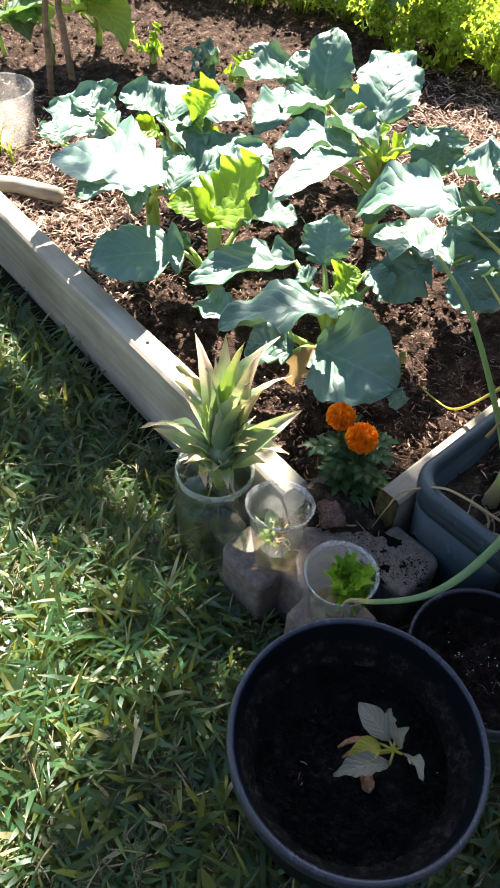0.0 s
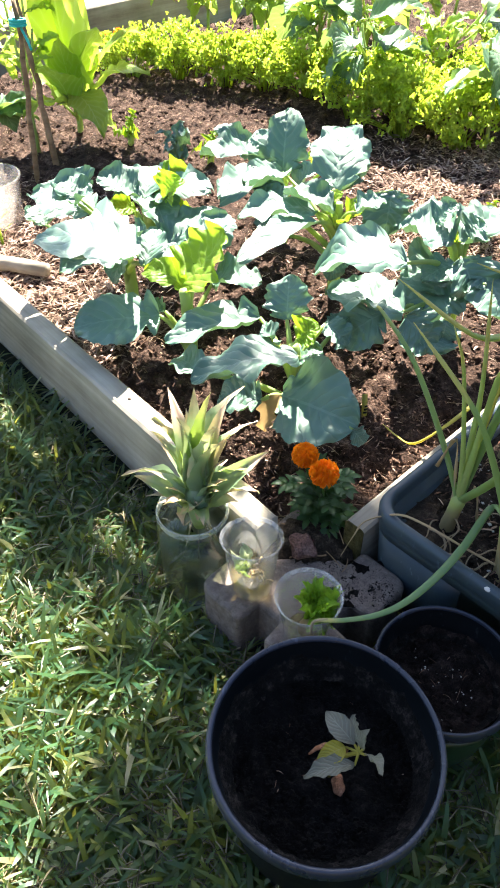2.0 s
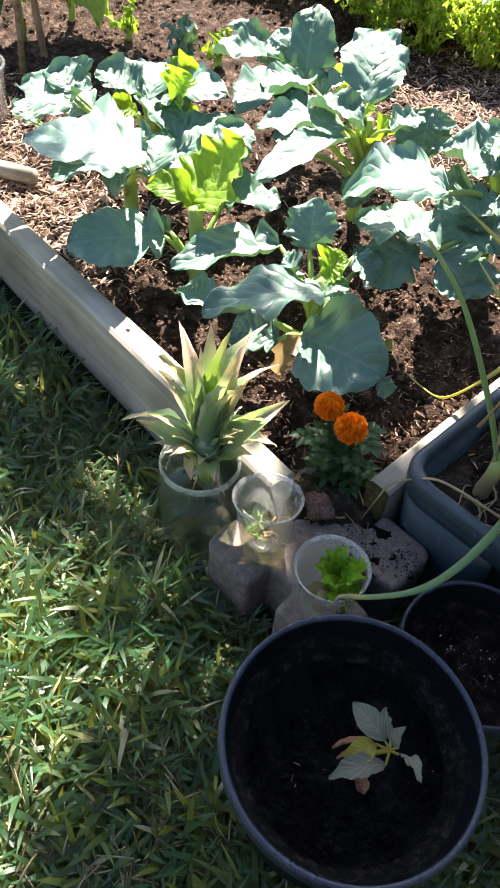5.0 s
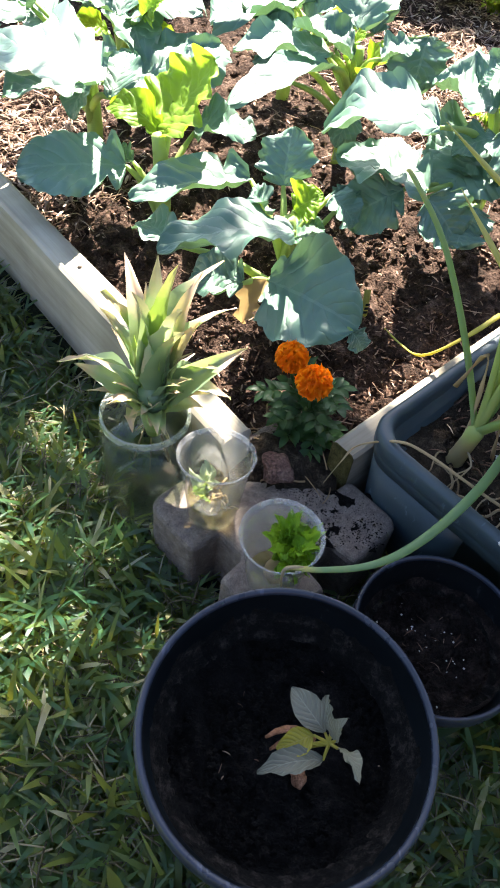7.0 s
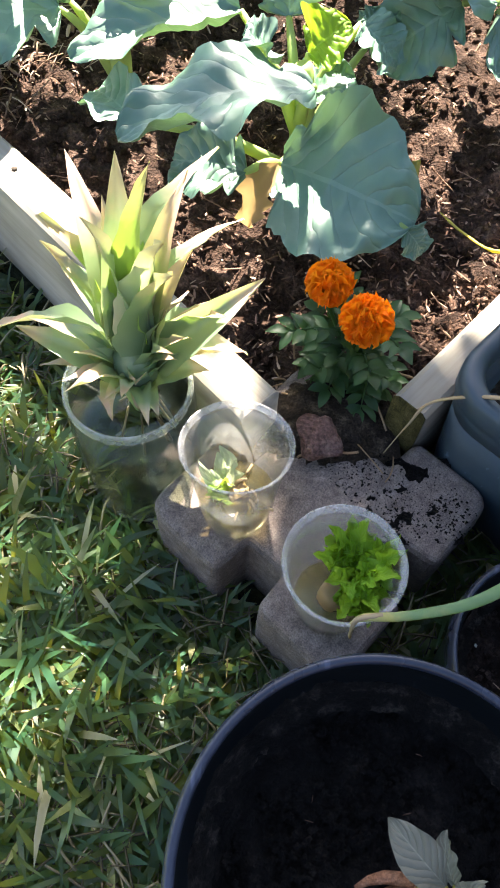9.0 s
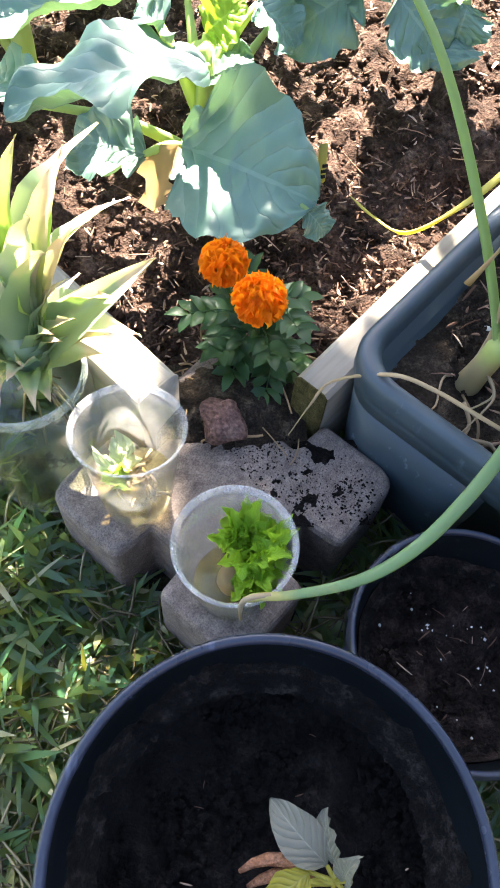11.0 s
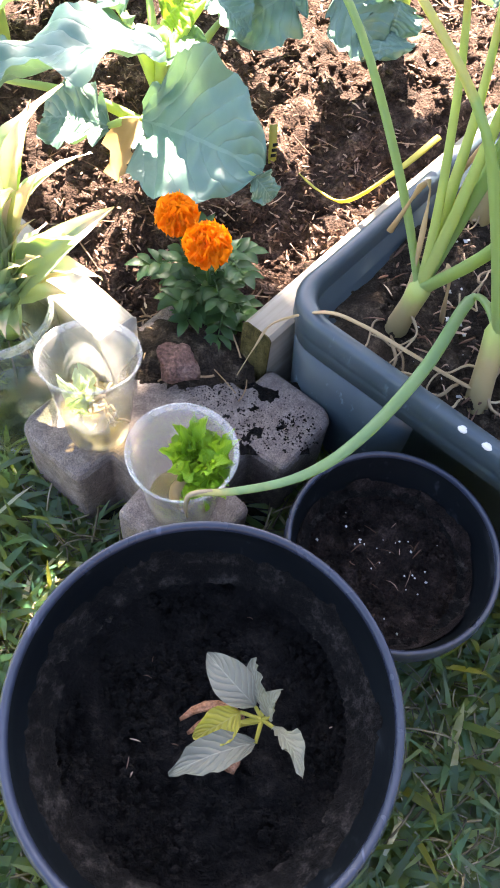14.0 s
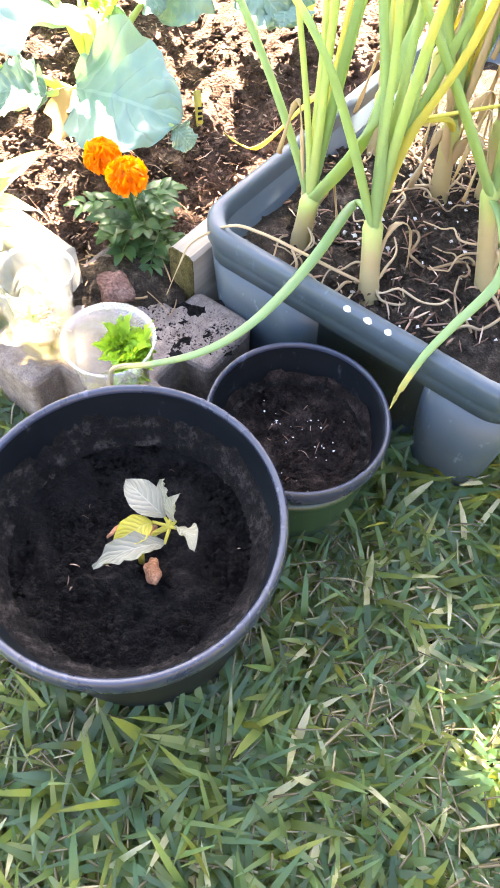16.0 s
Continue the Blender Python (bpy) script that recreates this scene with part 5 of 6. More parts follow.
def build_seedling():
    """The small avocado-like seedling in the big pot."""
    ob = thing("seedling", "small grey-green seedling with one yellowing leaf", "seedling", at=(0, 0, 0))
    hub = Vector((0.207, 0.258, 0.203))
    foot = Vector((0.176, 0.258, 0.135))
    datas = [tube_data(bezier(foot, foot + Vector((0, 0, 0.04)), hub - Vector((0.02, 0, 0.01)), hub, 8), [0.0032] * 6 + [0.0026] * 3, 8)]
    specs = (((0.203, 0.267, 0.204), (0.171, 0.306, 0.206), 0.028, M_SEEDLING, 0.25), ((0.201, 0.243, 0.202), (0.141, 0.227, 0.203), 0.025, M_SEEDLING, -0.25), ((0.213, 0.251, 0.213), (0.225, 0.216, 0.242), 0.016, M_SEEDLING, 0.5),
             ((0.192, 0.264, 0.204), (0.158, 0.250, 0.201), 0.025, M_SEEDYELLOW, 0.30), ((0.208, 0.268, 0.207), (0.204, 0.298, 0.216), 0.020, M_SEEDLING, 0.9), ((0.212, 0.258, 0.212), (0.217, 0.270, 0.238), 0.018, M_SEEDLING, 0.9))
    for k, (b0, t, w, m, roll) in enumerate(specs):
        datas.append(tube_data([hub, Vector(b0)], [0.0018, 0.0014], 5))
        leaf_part(ob, blade_data(b0, t, w, roll, 0.18, 0.12, 0.003, 0.05, "oval", 12, 8, 300 + k), m, "leaf", "yellowing leaf" if m is M_SEEDYELLOW else "")
    leaf_part(ob, merged(datas), M_SEEDYELLOW, "stem")
    dry = [tube_data(arc(hub + Vector((-0.012, 0.004, -0.008)), (0.160 - 0.005 * k, 0.248 + 0.009 * k, 0.166 + 0.006 * k), 0.004, 5, (0, 0.004 * k, 0)), [0.0026, 0.0036, 0.0044, 0.004, 0.003, 0.0014], 6, 0.5) for k in range(3)]
    leaf_part(ob, merged(dry), M_SEED, "withered_stalk", "shrivelled brown stalk remains")
    rebase(ob, foot)
    stone("seed_piece", (0.186, 0.243, 0.146), (0.007, 0.012, 0.006), 8.0, "split orange-brown seed lying on the pot soil", M_SEED)


build_seedling()


def onion_leaf(parent, pts, r, yellow=False, name="leaf", label=""):
    n = len(pts)
    radii = []
    for k in range(n):
        q = k / (n - 1)
        radii.append(r * (0.8 + 0.3 * math.sin(math.pi * min(1, 0.1 + 0.8 * q))) * (1 - 0.45 * max(0, (q - 0.4) / 0.6)) * (1 if q < 0.9 else max(0.15, 1 - (q - 0.9) * 8)))
    return leaf_part(parent, tube_data(pts, radii, 10, 0.55), M_ONIONY if yellow else M_ONION, name, label)


def onion(base, junction, leaves, label, seed, dry=3):
    """A bunching onion: a short neck, tangled surface roots, hollow leaves, a few dried strips."""
    ob = thing("onion_plant", label, "onion", "onions in the tub", at=(0, 0, 0))
    rng = random.Random(seed)
    b, j = Vector(base), Vector(junction)
    neck = [b - Vector((0, 0, 0.02)), b, b.lerp(j, 0.35), b.lerp(j, 0.7), j, j + (j - b) * 0.15]
    leaf_part(ob, tube_data(neck, [0.0115, 0.0135, 0.0115, 0.0110, 0.0115, 0.0070], 14), M_NECK, "neck", "yellow-green neck in papery skin")
    rest = list(leaves)
    for k in range(5):   # inner leaves beside the long ones
        a = rng.uniform(0, 6.283)
        o = Vector((math.cos(a), math.sin(a), 0))
        p1 = j + o * 0.012 + Vector((0, 0, 0.10))
        p2 = j + o * rng.uniform(0.02, 0.05) + Vector((0, 0, rng.uniform(0.20, 0.26)))
        rest.append(((p1, p2, p2 + o * rng.uniform(0.02, 0.06) + Vector((0, 0, rng.uniform(0.06, 0.14)))), 0.0058, k == 0))
    for pts, r, yellow in rest:
        onion_leaf(ob, spline([b.lerp(j, 0.55), b.lerp(j, 0.95)] + list(pts)), r * 0.92, yellow, "leaf", "yellowed leaf" if yellow else "")
    roots = []
    for k in range(2 + dry // 2):
        a = rng.uniform(0, 6.283)
        p = b.lerp(j, rng.uniform(0.0, 0.6))
        pts = [p.copy()]
        for q in range(6):
            a += rng.gauss(0, 0.5)
            p = p + Vector((math.cos(a), math.sin(a), 0)) * rng.uniform(0.009, 0.018)
            p.z = max(b.z + 0.008, p.z - rng.uniform(0.000, 0.016)) + rng.uniform(0, 0.009)
            pts.append(p.copy())
        r = rng.uniform(0.0009, 0.0022)
        pts = spline(pts, 3)
        roots.append(tube_data(pts, [r * (1 - 0.6 * n / len(pts)) for n in range(len(pts))], 6))
    tagged(leaf_part(ob, merged(roots), M_ROOT, "root"), "tangled pale surface roots", kind="stuff")
    for k in range(dry):
        a = rng.uniform(0, 6.283)
        o = Vector((math.cos(a), math.sin(a), 0))
        top = j + o * rng.uniform(0.015, 0.06) + Vector((0, 0, rng.uniform(-0.02, 0.22)))
        end = top + o * rng.uniform(0.005, 0.03) - Vector((0, 0, rng.uniform(0.03, 0.10)))
        pts = spline([b.lerp(j, 0.3), j.lerp(top, 0.4) + o * 0.004, top, end], 4)
        w = rng.uniform(0.004, 0.009)
        leaf_part(ob, tube_data(pts, [w * (1 - 0.6 * n / len(pts)) * (0.8 + 0.4 * math.sin(n * 1.7 + k)) for n in range(len(pts))], 6, 0.35), M_HUSK, "dry_leaf", "shrivelled tan leaf")
    rebase(ob, b)
    return ob


onion((0.389, 0.645, 0.15), (0.393, 0.636, 0.222), [
    (((0.365, 0.690, 0.300), (0.318, 0.765, 0.395), (0.272, 0.815, 0.447), (0.262, 0.820, 0.452)), 0.0070, False),
    (((0.394, 0.652, 0.320), (0.396, 0.674, 0.420), (0.390, 0.720, 0.56)), 0.0086, False),
    (((0.431, 0.602, 0.320), (0.475, 0.634, 0.420), (0.50, 0.650, 0.47)), 0.0086, False)], "bunching onion with long hollow leaves in the tub", 1, 2)
onion((0.453, 0.545, 0.15), (0.450, 0.572, 0.235), [
    (((0.446, 0.600, 0.240), (0.437, 0.617, 0.228), (0.386, 0.551, 0.222), (0.336, 0.500, 0.212), (0.290, 0.464, 0.206), (0.248, 0.445, 0.203), (0.200, 0.437, 0.202), (0.168, 0.436, 0.203), (0.158, 0.434, 0.190)), 0.0060, False),
    (((0.404, 0.590, 0.360), (0.363, 0.610, 0.440), (0.291, 0.695, 0.510)), 0.0086, False),
    (((0.437, 0.572, 0.370), (0.420, 0.630, 0.500), (0.395, 0.700, 0.62)), 0.0086, False),
    (((0.452, 0.580, 0.370), (0.470, 0.620, 0.520), (0.480, 0.650, 0.62)), 0.0086, False)], "bunching onion with one leaf bent down over the cups", 2, 2)
onion((0.593, 0.541, 0.15), (0.571, 0.570, 0.270), [
    (((0.566, 0.520, 0.272), (0.556, 0.472, 0.250), (0.505, 0.436, 0.226), (0.474, 0.417, 0.205), (0.455, 0.406, 0.165), (0.447, 0.401, 0.135)), 0.0056, False),
    (((0.506, 0.568, 0.380), (0.456, 0.571, 0.460), (0.430, 0.580, 0.50)), 0.0085, False),
    (((0.570, 0.600, 0.400), (0.565, 0.640, 0.60)), 0.0085, False),
    (((0.600, 0.600, 0.380), (0.640, 0.610, 0.55)), 0.0086, False)], "bunching onion with a leaf drooping over the tub rim", 3, 7)
onion((0.583, 0.713, 0.15), (0.575, 0.715, 0.250), [
    (((0.540, 0.735, 0.380), (0.490, 0.770, 0.50), (0.378, 0.760, 0.56)), 0.0086, False),
    (((0.560, 0.730, 0.400), (0.545, 0.770, 0.62)), 0.0085, False),
    (((0.590, 0.720, 0.400), (0.600, 0.740, 0.60)), 0.0080, True),
    (((0.540, 0.660, 0.300), (0.500, 0.640, 0.315), (0.62, 0.60, 0.36)), 0.0060, True)], "bunching onion with dried stalks at the middle of the tub", 4, 9)
onion((0.520, 0.800, 0.15), (0.515, 0.800, 0.240), [
    (((0.480, 0.800, 0.400), (0.378, 0.708, 0.480), (0.268, 0.737, 0.553)), 0.0086, False),
    (((0.510, 0.810, 0.400), (0.500, 0.840, 0.60)), 0.0086, False),
    (((0.540, 0.830, 0.400), (0.575, 0.860, 0.58)), 0.0080, True)], "bunching onion at the far side of the tub", 5, 4)
onion((0.655, 0.640, 0.15), (0.650, 0.645, 0.255), [
    (((0.640, 0.660, 0.400), (0.625, 0.690, 0.62)), 0.0085, False),
    (((0.670, 0.650, 0.400), (0.700, 0.660, 0.58)), 0.0086, False),
    (((0.630, 0.610, 0.380), (0.560, 0.560, 0.50)), 0.0080, True)], "bunching onion with papery stalks", 6, 6)
onion((0.690, 0.760, 0.15), (0.685, 0.765, 0.255), [
    (((0.660, 0.770, 0.400), (0.600, 0.790, 0.60)), 0.0088, False),
    (((0.690, 0.780, 0.400), (0.690, 0.810, 0.62)), 0.0088, False),
    (((0.720, 0.760, 0.400), (0.770, 0.760, 0.55)), 0.0080, True)], "bunching onion crowded among the others", 7, 7)
onion((0.610, 0.870, 0.15), (0.607, 0.872, 0.250), [
    (((0.590, 0.880, 0.400), (0.545, 0.900, 0.60)), 0.0085, False),
    (((0.615, 0.890, 0.400), (0.625, 0.930, 0.62)), 0.0085, False),
    (((0.640, 0.860, 0.360), (0.690, 0.830, 0.46)), 0.0075, True)], "bunching onion by the far rim of the tub", 8, 6)
onion((0.640, 0.700, 0.15), (0.630, 0.700, 0.260), [
    (((0.590, 0.690, 0.380), (0.520, 0.690, 0.52)), 0.0085, False),
    (((0.630, 0.710, 0.420), (0.640, 0.740, 0.62)), 0.0088, False)], "bunching onion with many shrivelled stalks", 9, 9)


def build_straw_strand():
    ob = thing("dry_onion_leaf", "pale dried onion leaf lying across the tub rim", "leaf")
    pts = spline([(0.222, 0.622, 0.105), (0.240, 0.634, 0.140), (0.258, 0.642, 0.168), (0.300, 0.622, 0.207), (0.334, 0.604, 0.209), (0.373, 0.578, 0.203), (0.408, 0.562, 0.190), (0.444, 0.550, 0.175)])
    leaf_part(ob, tube_data(pts, [min(0.0030, 0.0006 + 0.00024 * max(0, k - 3)) for k in range(len(pts) - 1)] + [0.0008], 6, 0.5), M_HUSK, "strand")


build_straw_strand()
tip_thing = thing("dry_onion_tip", "withered tan onion tip hanging over the cup rim", "leaf", at=(0.170, 0.437, 0.200))
leaf_part(tip_thing, tube_data(spline([(0.012, 0.0, 0.004), (0.0, -0.001, 0.005), (-0.008, -0.003, 0.002), (-0.010, -0.008, -0.010), (-0.009, -0.009, -0.026)], 4), [0.0022] * 9 + [0.0026] * 4 + [0.0020] * 3 + [0.001], 7, 0.6), M_HUSK, "strand")


drooped = thing("yellow_onion_leaf", "yellowed onion leaf drooping over the tub rim to the soil", "leaf", at=(0.411, 0.826, 0.206))
leaf_part(drooped, tube_data([p - Vector((0.411, 0.826, 0.206)) for p in spline([(0.458, 0.853, 0.230), (0.411, 0.826, 0.206), (0.367, 0.840, 0.150), (0.351, 0.916, 0.100), (0.331, 0.958, 0.092)], 5)], [0.0042] * 12 + [0.0026] * 7 + [0.0012] * 2, 8, 0.5), M_ONIONY, "strand")


def build_tag():
    ob = thing("plant_tag", "yellow plastic plant tag stuck in the soil", "plant label", at=(0.296, 0.980, soil_z(0.296, 0.98)))
    bm = bmesh.new()
    bmesh.ops.create_cube(bm, size=1, matrix=Matrix.LocRotScale((0, 0, 0.012), Euler((radians(-12), 0, radians(12))), (0.011, 0.0012, 0.085)))
    part("blade", bm, M_TAG, ob)
    for k in range(5):
        bm = bmesh.new()
        bmesh.ops.create_cube(bm, size=1, matrix=Matrix.LocRotScale((0.001, -0.0012 - 0.0022 * (k - 2), 0.014 + 0.010 * (k - 2)), Euler((radians(-12), 0, radians(12))), (0.007, 0.0012, 0.004)))
        part("printed_bar", bm, M_POT, ob, "dark printed bar")


build_tag()


# ---------------------------------------------------------------- far part of the bed
def parsley(at, radius, height, seed, label):
    ob = thing("parsley_plant", label, "herb plant", "parsley clumps", at=(at[0], at[1], soil_z(*at)))
    rng = random.Random(seed)
    lv, st = [], []
    for k in range(int(95 * radius / 0.2)):
        a, q = rng.uniform(0, 6.283), math.sqrt(rng.random())
        e = Vector((math.cos(a) * radius * q, math.sin(a) * radius * q * 0.8, height * (1 - 0.4 * q * q) * rng.uniform(0.42, 1.08)))
        b0 = Vector((math.cos(a) * 0.03 * q, math.sin(a) * 0.03 * q, 0))
        if k % 3 == 0:
            st.append(tube_data(bezier(b0, b0 + Vector((0, 0, e.z * 0.6)), e - Vector((0, 0, 0.02)), e, 4), [0.003, 0.0025, 0.002, 0.0018, 0.0015], 4))
        for j in range(14):
            o = Vector((rng.gauss(0, 0.6), rng.gauss(0, 0.6), rng.gauss(0, 0.4))) * 0.026
            d = Vector((rng.uniform(-1, 1), rng.uniform(-1, 1), rng.uniform(-0.3, 0.8))).normalized() * rng.uniform(0.010, 0.018)
            lv.append(blade_data(e + o, e + o + d, 0.015, rng.uniform(-1.2, 1.2), 0.5, 0.3, 0.008, 0.6, "broad", 3, 2, rng.random() * 90))
    tagged(leaf_part(ob, merged(lv), M_PARSLEY, "foliage"), "curly bright green leaflets", kind="stuff")
    tagged(leaf_part(ob, merged(st), M_PARSLEY, "stalk"), "thin green stalks", kind="stuff")


for k, (x, y, r, h) in enumerate(((-0.46, 3.10, 0.13, 0.19), (-0.25, 3.06, 0.16, 0.20), (-0.06, 2.98, 0.14, 0.20), (0.10, 2.92, 0.14, 0.19), (0.25, 2.80, 0.15, 0.20), (0.42, 2.60, 0.16, 0.21), (0.57, 2.44, 0.17, 0.23), (0.60, 2.66, 0.17, 0.22),
                                  (0.74, 2.32, 0.17, 0.22), (0.82, 2.56, 0.18, 0.22), (0.98, 2.60, 0.17, 0.22), (1.06, 2.84, 0.18, 0.22))):
    parsley((x, y), r, h, 50 + k, "bushy curly parsley clump glowing in the sun")


def leafy_plant(name, at, specs, material, label, category, group="", shape="broad", width=0.1, seed=0, stem_h=0.15):
    """A plant from (azimuth, elevation, reach, start height, width) of each leaf."""
    x, y = at
    ob = thing(name, label, category, group, at=(x, y, soil_z(x, y) - 0.01))
    datas = [tube_data(arc((0, 0, 0), (0.01, 0, stem_h), 0, 4), [0.012, 0.011, 0.010, 0.008, 0.006], 7)]
    for k, (az, el, ln, h0, w) in enumerate(specs):
        d = Vector((math.cos(radians(az)) * math.cos(radians(el)), math.sin(radians(az)) * math.cos(radians(el)), math.sin(radians(el))))
        b0 = Vector((0, 0, h0)) + d * ln * 0.25
        datas.append(tube_data([Vector((0, 0, h0 * 0.9)), b0, b0 + d * ln * 0.2], [0.005, 0.004, 0.002], 5))
        leaf_part(ob, blade_data(b0, b0 + d * ln, w, 0.15 * math.sin(k * 7), 0.12, 0.12, 0.02, 0.1, shape, 14, 10, seed + k), material)
    leaf_part(ob, merged(datas), M_BROCSTEM, "stem")
    return ob


def bushy(name, at, height, count, leaf, width, material, label, group, seed, spread=0.10, droop=(-55, 25)):
    """A branching plant: crooked stems, each leaf hanging on its own stalk."""
    rng = random.Random(seed)
    ob = thing(name, label, "vegetable plant", group, at=(at[0], at[1], soil_z(*at) - 0.01))
    limbs = [[Vector((0, 0, 0)), Vector((rng.gauss(0, 0.01), rng.gauss(0, 0.01), height * 0.45))]]
    fork = limbs[0][-1]
    for k in range(4):
        a = rng.uniform(0, 6.283)
        e = Vector((math.cos(a) * spread, math.sin(a) * spread, height * rng.uniform(0.75, 1.0)))
        limbs.append(bezier(fork, fork + Vector((0, 0, 0.05)), e - Vector((0, 0, 0.06)), e, 5))
    st = [tube_data(p, [0.007 if n == 0 else 0.0042] * len(p), 6) for n, p in enumerate(limbs)]
    for k in range(count):
        p = limbs[1 + k % 4]
        q = rng.choice(p[1:])
        az, el = rng.uniform(0, 6.283), radians(rng.uniform(*droop))
        d = Vector((math.cos(az) * math.cos(el), math.sin(az) * math.cos(el), math.sin(el)))
        ln = leaf * rng.uniform(0.7, 1.2)
        b0 = q + Vector((math.cos(az), math.sin(az), 0.3)) * rng.uniform(0.015, 0.05)
        st.append(tube_data([q, q.lerp(b0, 0.5) + Vector((0, 0, 0.006)), b0], [0.0026, 0.0022, 0.0018], 5))
        leaf_part(ob, blade_data(b0, b0 + d * ln, width * ln / leaf, rng.uniform(-0.5, 0.5), 0.22, 0.14, 0.012, 0.06, "oval", 10, 6, seed + k), material)
    leaf_part(ob, merged(st), M_BROCSTEM, "stem")
    return ob


leafy_plant("romaine_lettuce", (-0.545, 2.44), [(60, 82, 0.60, 0.02, 0.25), (130, 78, 0.52, 0.02, 0.20), (-40, 58, 0.26, 0.08, 0.16), (-100, 35, 0.24, 0.10, 0.14), (-15, 20, 0.24, 0.12, 0.13), (-60, -18, 0.22, 0.16, 0.13),
                                                (-125, 0, 0.18, 0.12, 0.09), (-25, -35, 0.15, 0.14, 0.07), (-85, 62, 0.26, 0.05, 0.12), (170, 40, 0.24, 0.06, 0.11), (20, 45, 0.26, 0.08, 0.10)], M_LETTUCE, "tall romaine lettuce with backlit yellow-green leaves", "lettuce", "", "strap", seed=400, stem_h=0.08)
bushy("pepper_plant", (-0.66, 2.30), 0.46, 20, 0.085, 0.026, M_PEPPER, "slim pepper plant tied to a stake", "pepper plants", 430, 0.07, (-20, 50))
bushy("squash_plant", (-0.82, 2.34), 0.16, 9, 0.15, 0.12, M_AUBERGINE, "low plant with broad dark leaves by the stakes", "", 436, 0.08, (-25, 20))
for k, (x, y, hh, n) in enumerate(((0.46, 2.60, 0.36, 11), (0.84, 2.34, 0.40, 14), (1.12, 2.62, 0.42, 13), (0.30, 3.05, 0.34, 9), (1.05, 3.05, 0.40, 10))):
    bushy("aubergine_plant", (x, y), hh, n, 0.165, 0.125, M_AUBERGINE, "aubergine plant with broad dark leaves", "aubergine plants", 440 + 20 * k, 0.09, (-60, 10))
for k, (x, y, hh) in enumerate(((-0.16, 3.50, 0.34), (0.06, 3.34, 0.36), (0.10, 3.40, 0.40), (0.30, 3.14, 0.38), (0.52, 3.00, 0.36), (0.38, 3.50, 0.40), (0.70, 3.30, 0.40), (0.76, 2.74, 0.36), (0.94, 3.56, 0.42), (0.62, 3.75, 0.42), (1.28, 3.30, 0.42), (1.30, 2.96, 0.40), (0.14, 3.72, 0.40), (-0.22, 3.46, 0.38), (1.22, 3.80, 0.42))):
    bushy("pepper_plant", (x, y), hh, 22, 0.10, 0.052, M_PEPPER, "pepper plant with bright drooping leaves", "pepper plants", 500 + 9 * k, 0.10)
SPR = [(200, 30, 0.05, 0.03, 0.03), (320, 40, 0.05, 0.03, 0.03), (80, 50, 0.05, 0.04, 0.03), (270, 20, 0.05, 0.05, 0.035), (20, 60, 0.05, 0.06, 0.03)]
leafy_plant("seedling", (-0.36, 2.36), SPR, M_BROCY, "small yellow-green sprout in the mulch", "seedling", "sprouts in the mulch", "oval", seed=600, stem_h=0.06)
leafy_plant("seedling", (-0.08, 2.20), SPR, M_BROCY, "small yellow-green sprout in the mulch", "seedling", "sprouts in the mulch", "oval", seed=620, stem_h=0.06)
leafy_plant("seedling", (0.60, 1.62), SPR, M_BROCY, "small yellow-green sprout in the mulch", "seedling", "sprouts in the mulch", "oval", seed=640, stem_h=0.06)
leafy_plant("seedling", (0.68, 1.70), SPR, M_BROCY, "small yellow-green sprout in the mulch", "seedling", "sprouts in the mulch", "oval", seed=660, stem_h=0.06)
leafy_plant("broccoli_plant", (-0.17, 2.14), [(250, 40, 0.09, 0.04, 0.06), (300, 60, 0.10, 0.05, 0.06), (200, 60, 0.09, 0.05, 0.05), (80, 60, 0.09, 0.05, 0.05)], M_BROC, "small dark broccoli plant in the mulch", "vegetable plant", "", seed=680, stem_h=0.08)


def far_marigold():
    ob = thing("marigold", "low marigold with orange heads by the far beam", "flower", at=(-0.56, 3.20, soil_z(-0.56, 3.2)))
    rng = random.Random(8)
    fl, lv = [], []
    for cx, cy in ((-0.05, 0), (0.05, 0.02), (0.0, -0.04)):
        for k in range(40):
            d = Vector((rng.uniform(-1, 1), rng.uniform(-1, 1), rng.uniform(0, 1))).normalized()
            c = Vector((cx, cy, 0.13))
            fl.append(blade_data(c, c + d * 0.026, 0.015, rng.uniform(-1, 1), 0.2, 0.1, 0.004, 0.3, "strap", 3, 2, k))
    for k in range(140):
        d = Vector((rng.uniform(-1, 1), rng.uniform(-1, 1), rng.uniform(0, 0.8)))
        p = d * 0.09
        lv.append(blade_data(p, p + Vector((rng.uniform(-1, 1), rng.uniform(-1, 1), 0.5)).normalized() * 0.03, 0.012, 0, 0.2, 0.1, 0.002, 0.2, "oval", 3, 2, k))
    leaf_part(ob, merged(fl), M_PETAL, "flower_head")
    leaf_part(ob, merged(lv), M_MARILEAF, "foliage")


far_marigold()
bushy("marigold", (-0.785, 1.87), 0.10, 26, 0.030, 0.012, M_MARILEAF, "small marigold by the board", "", 700, 0.04)
bud = thing("marigold_bud", "small yellow-orange marigold head", "flower", at=(-0.785, 1.87, soil_z(-0.785, 1.87) + 0.10))
leaf_part(bud, merged([blade_data((0, 0, 0), (0.022 * math.cos(k * 2.4) * math.sin(0.3 + k * 0.03), 0.022 * math.sin(k * 2.4) * math.sin(0.3 + k * 0.03), 0.022 * math.cos(0.3 + k * 0.03)), 0.013, 0.2, 0.2, 0.1, 0.003, 0.2, "petal", 4, 3, k) for k in range(44)]), M_PETAL, "flower_head")


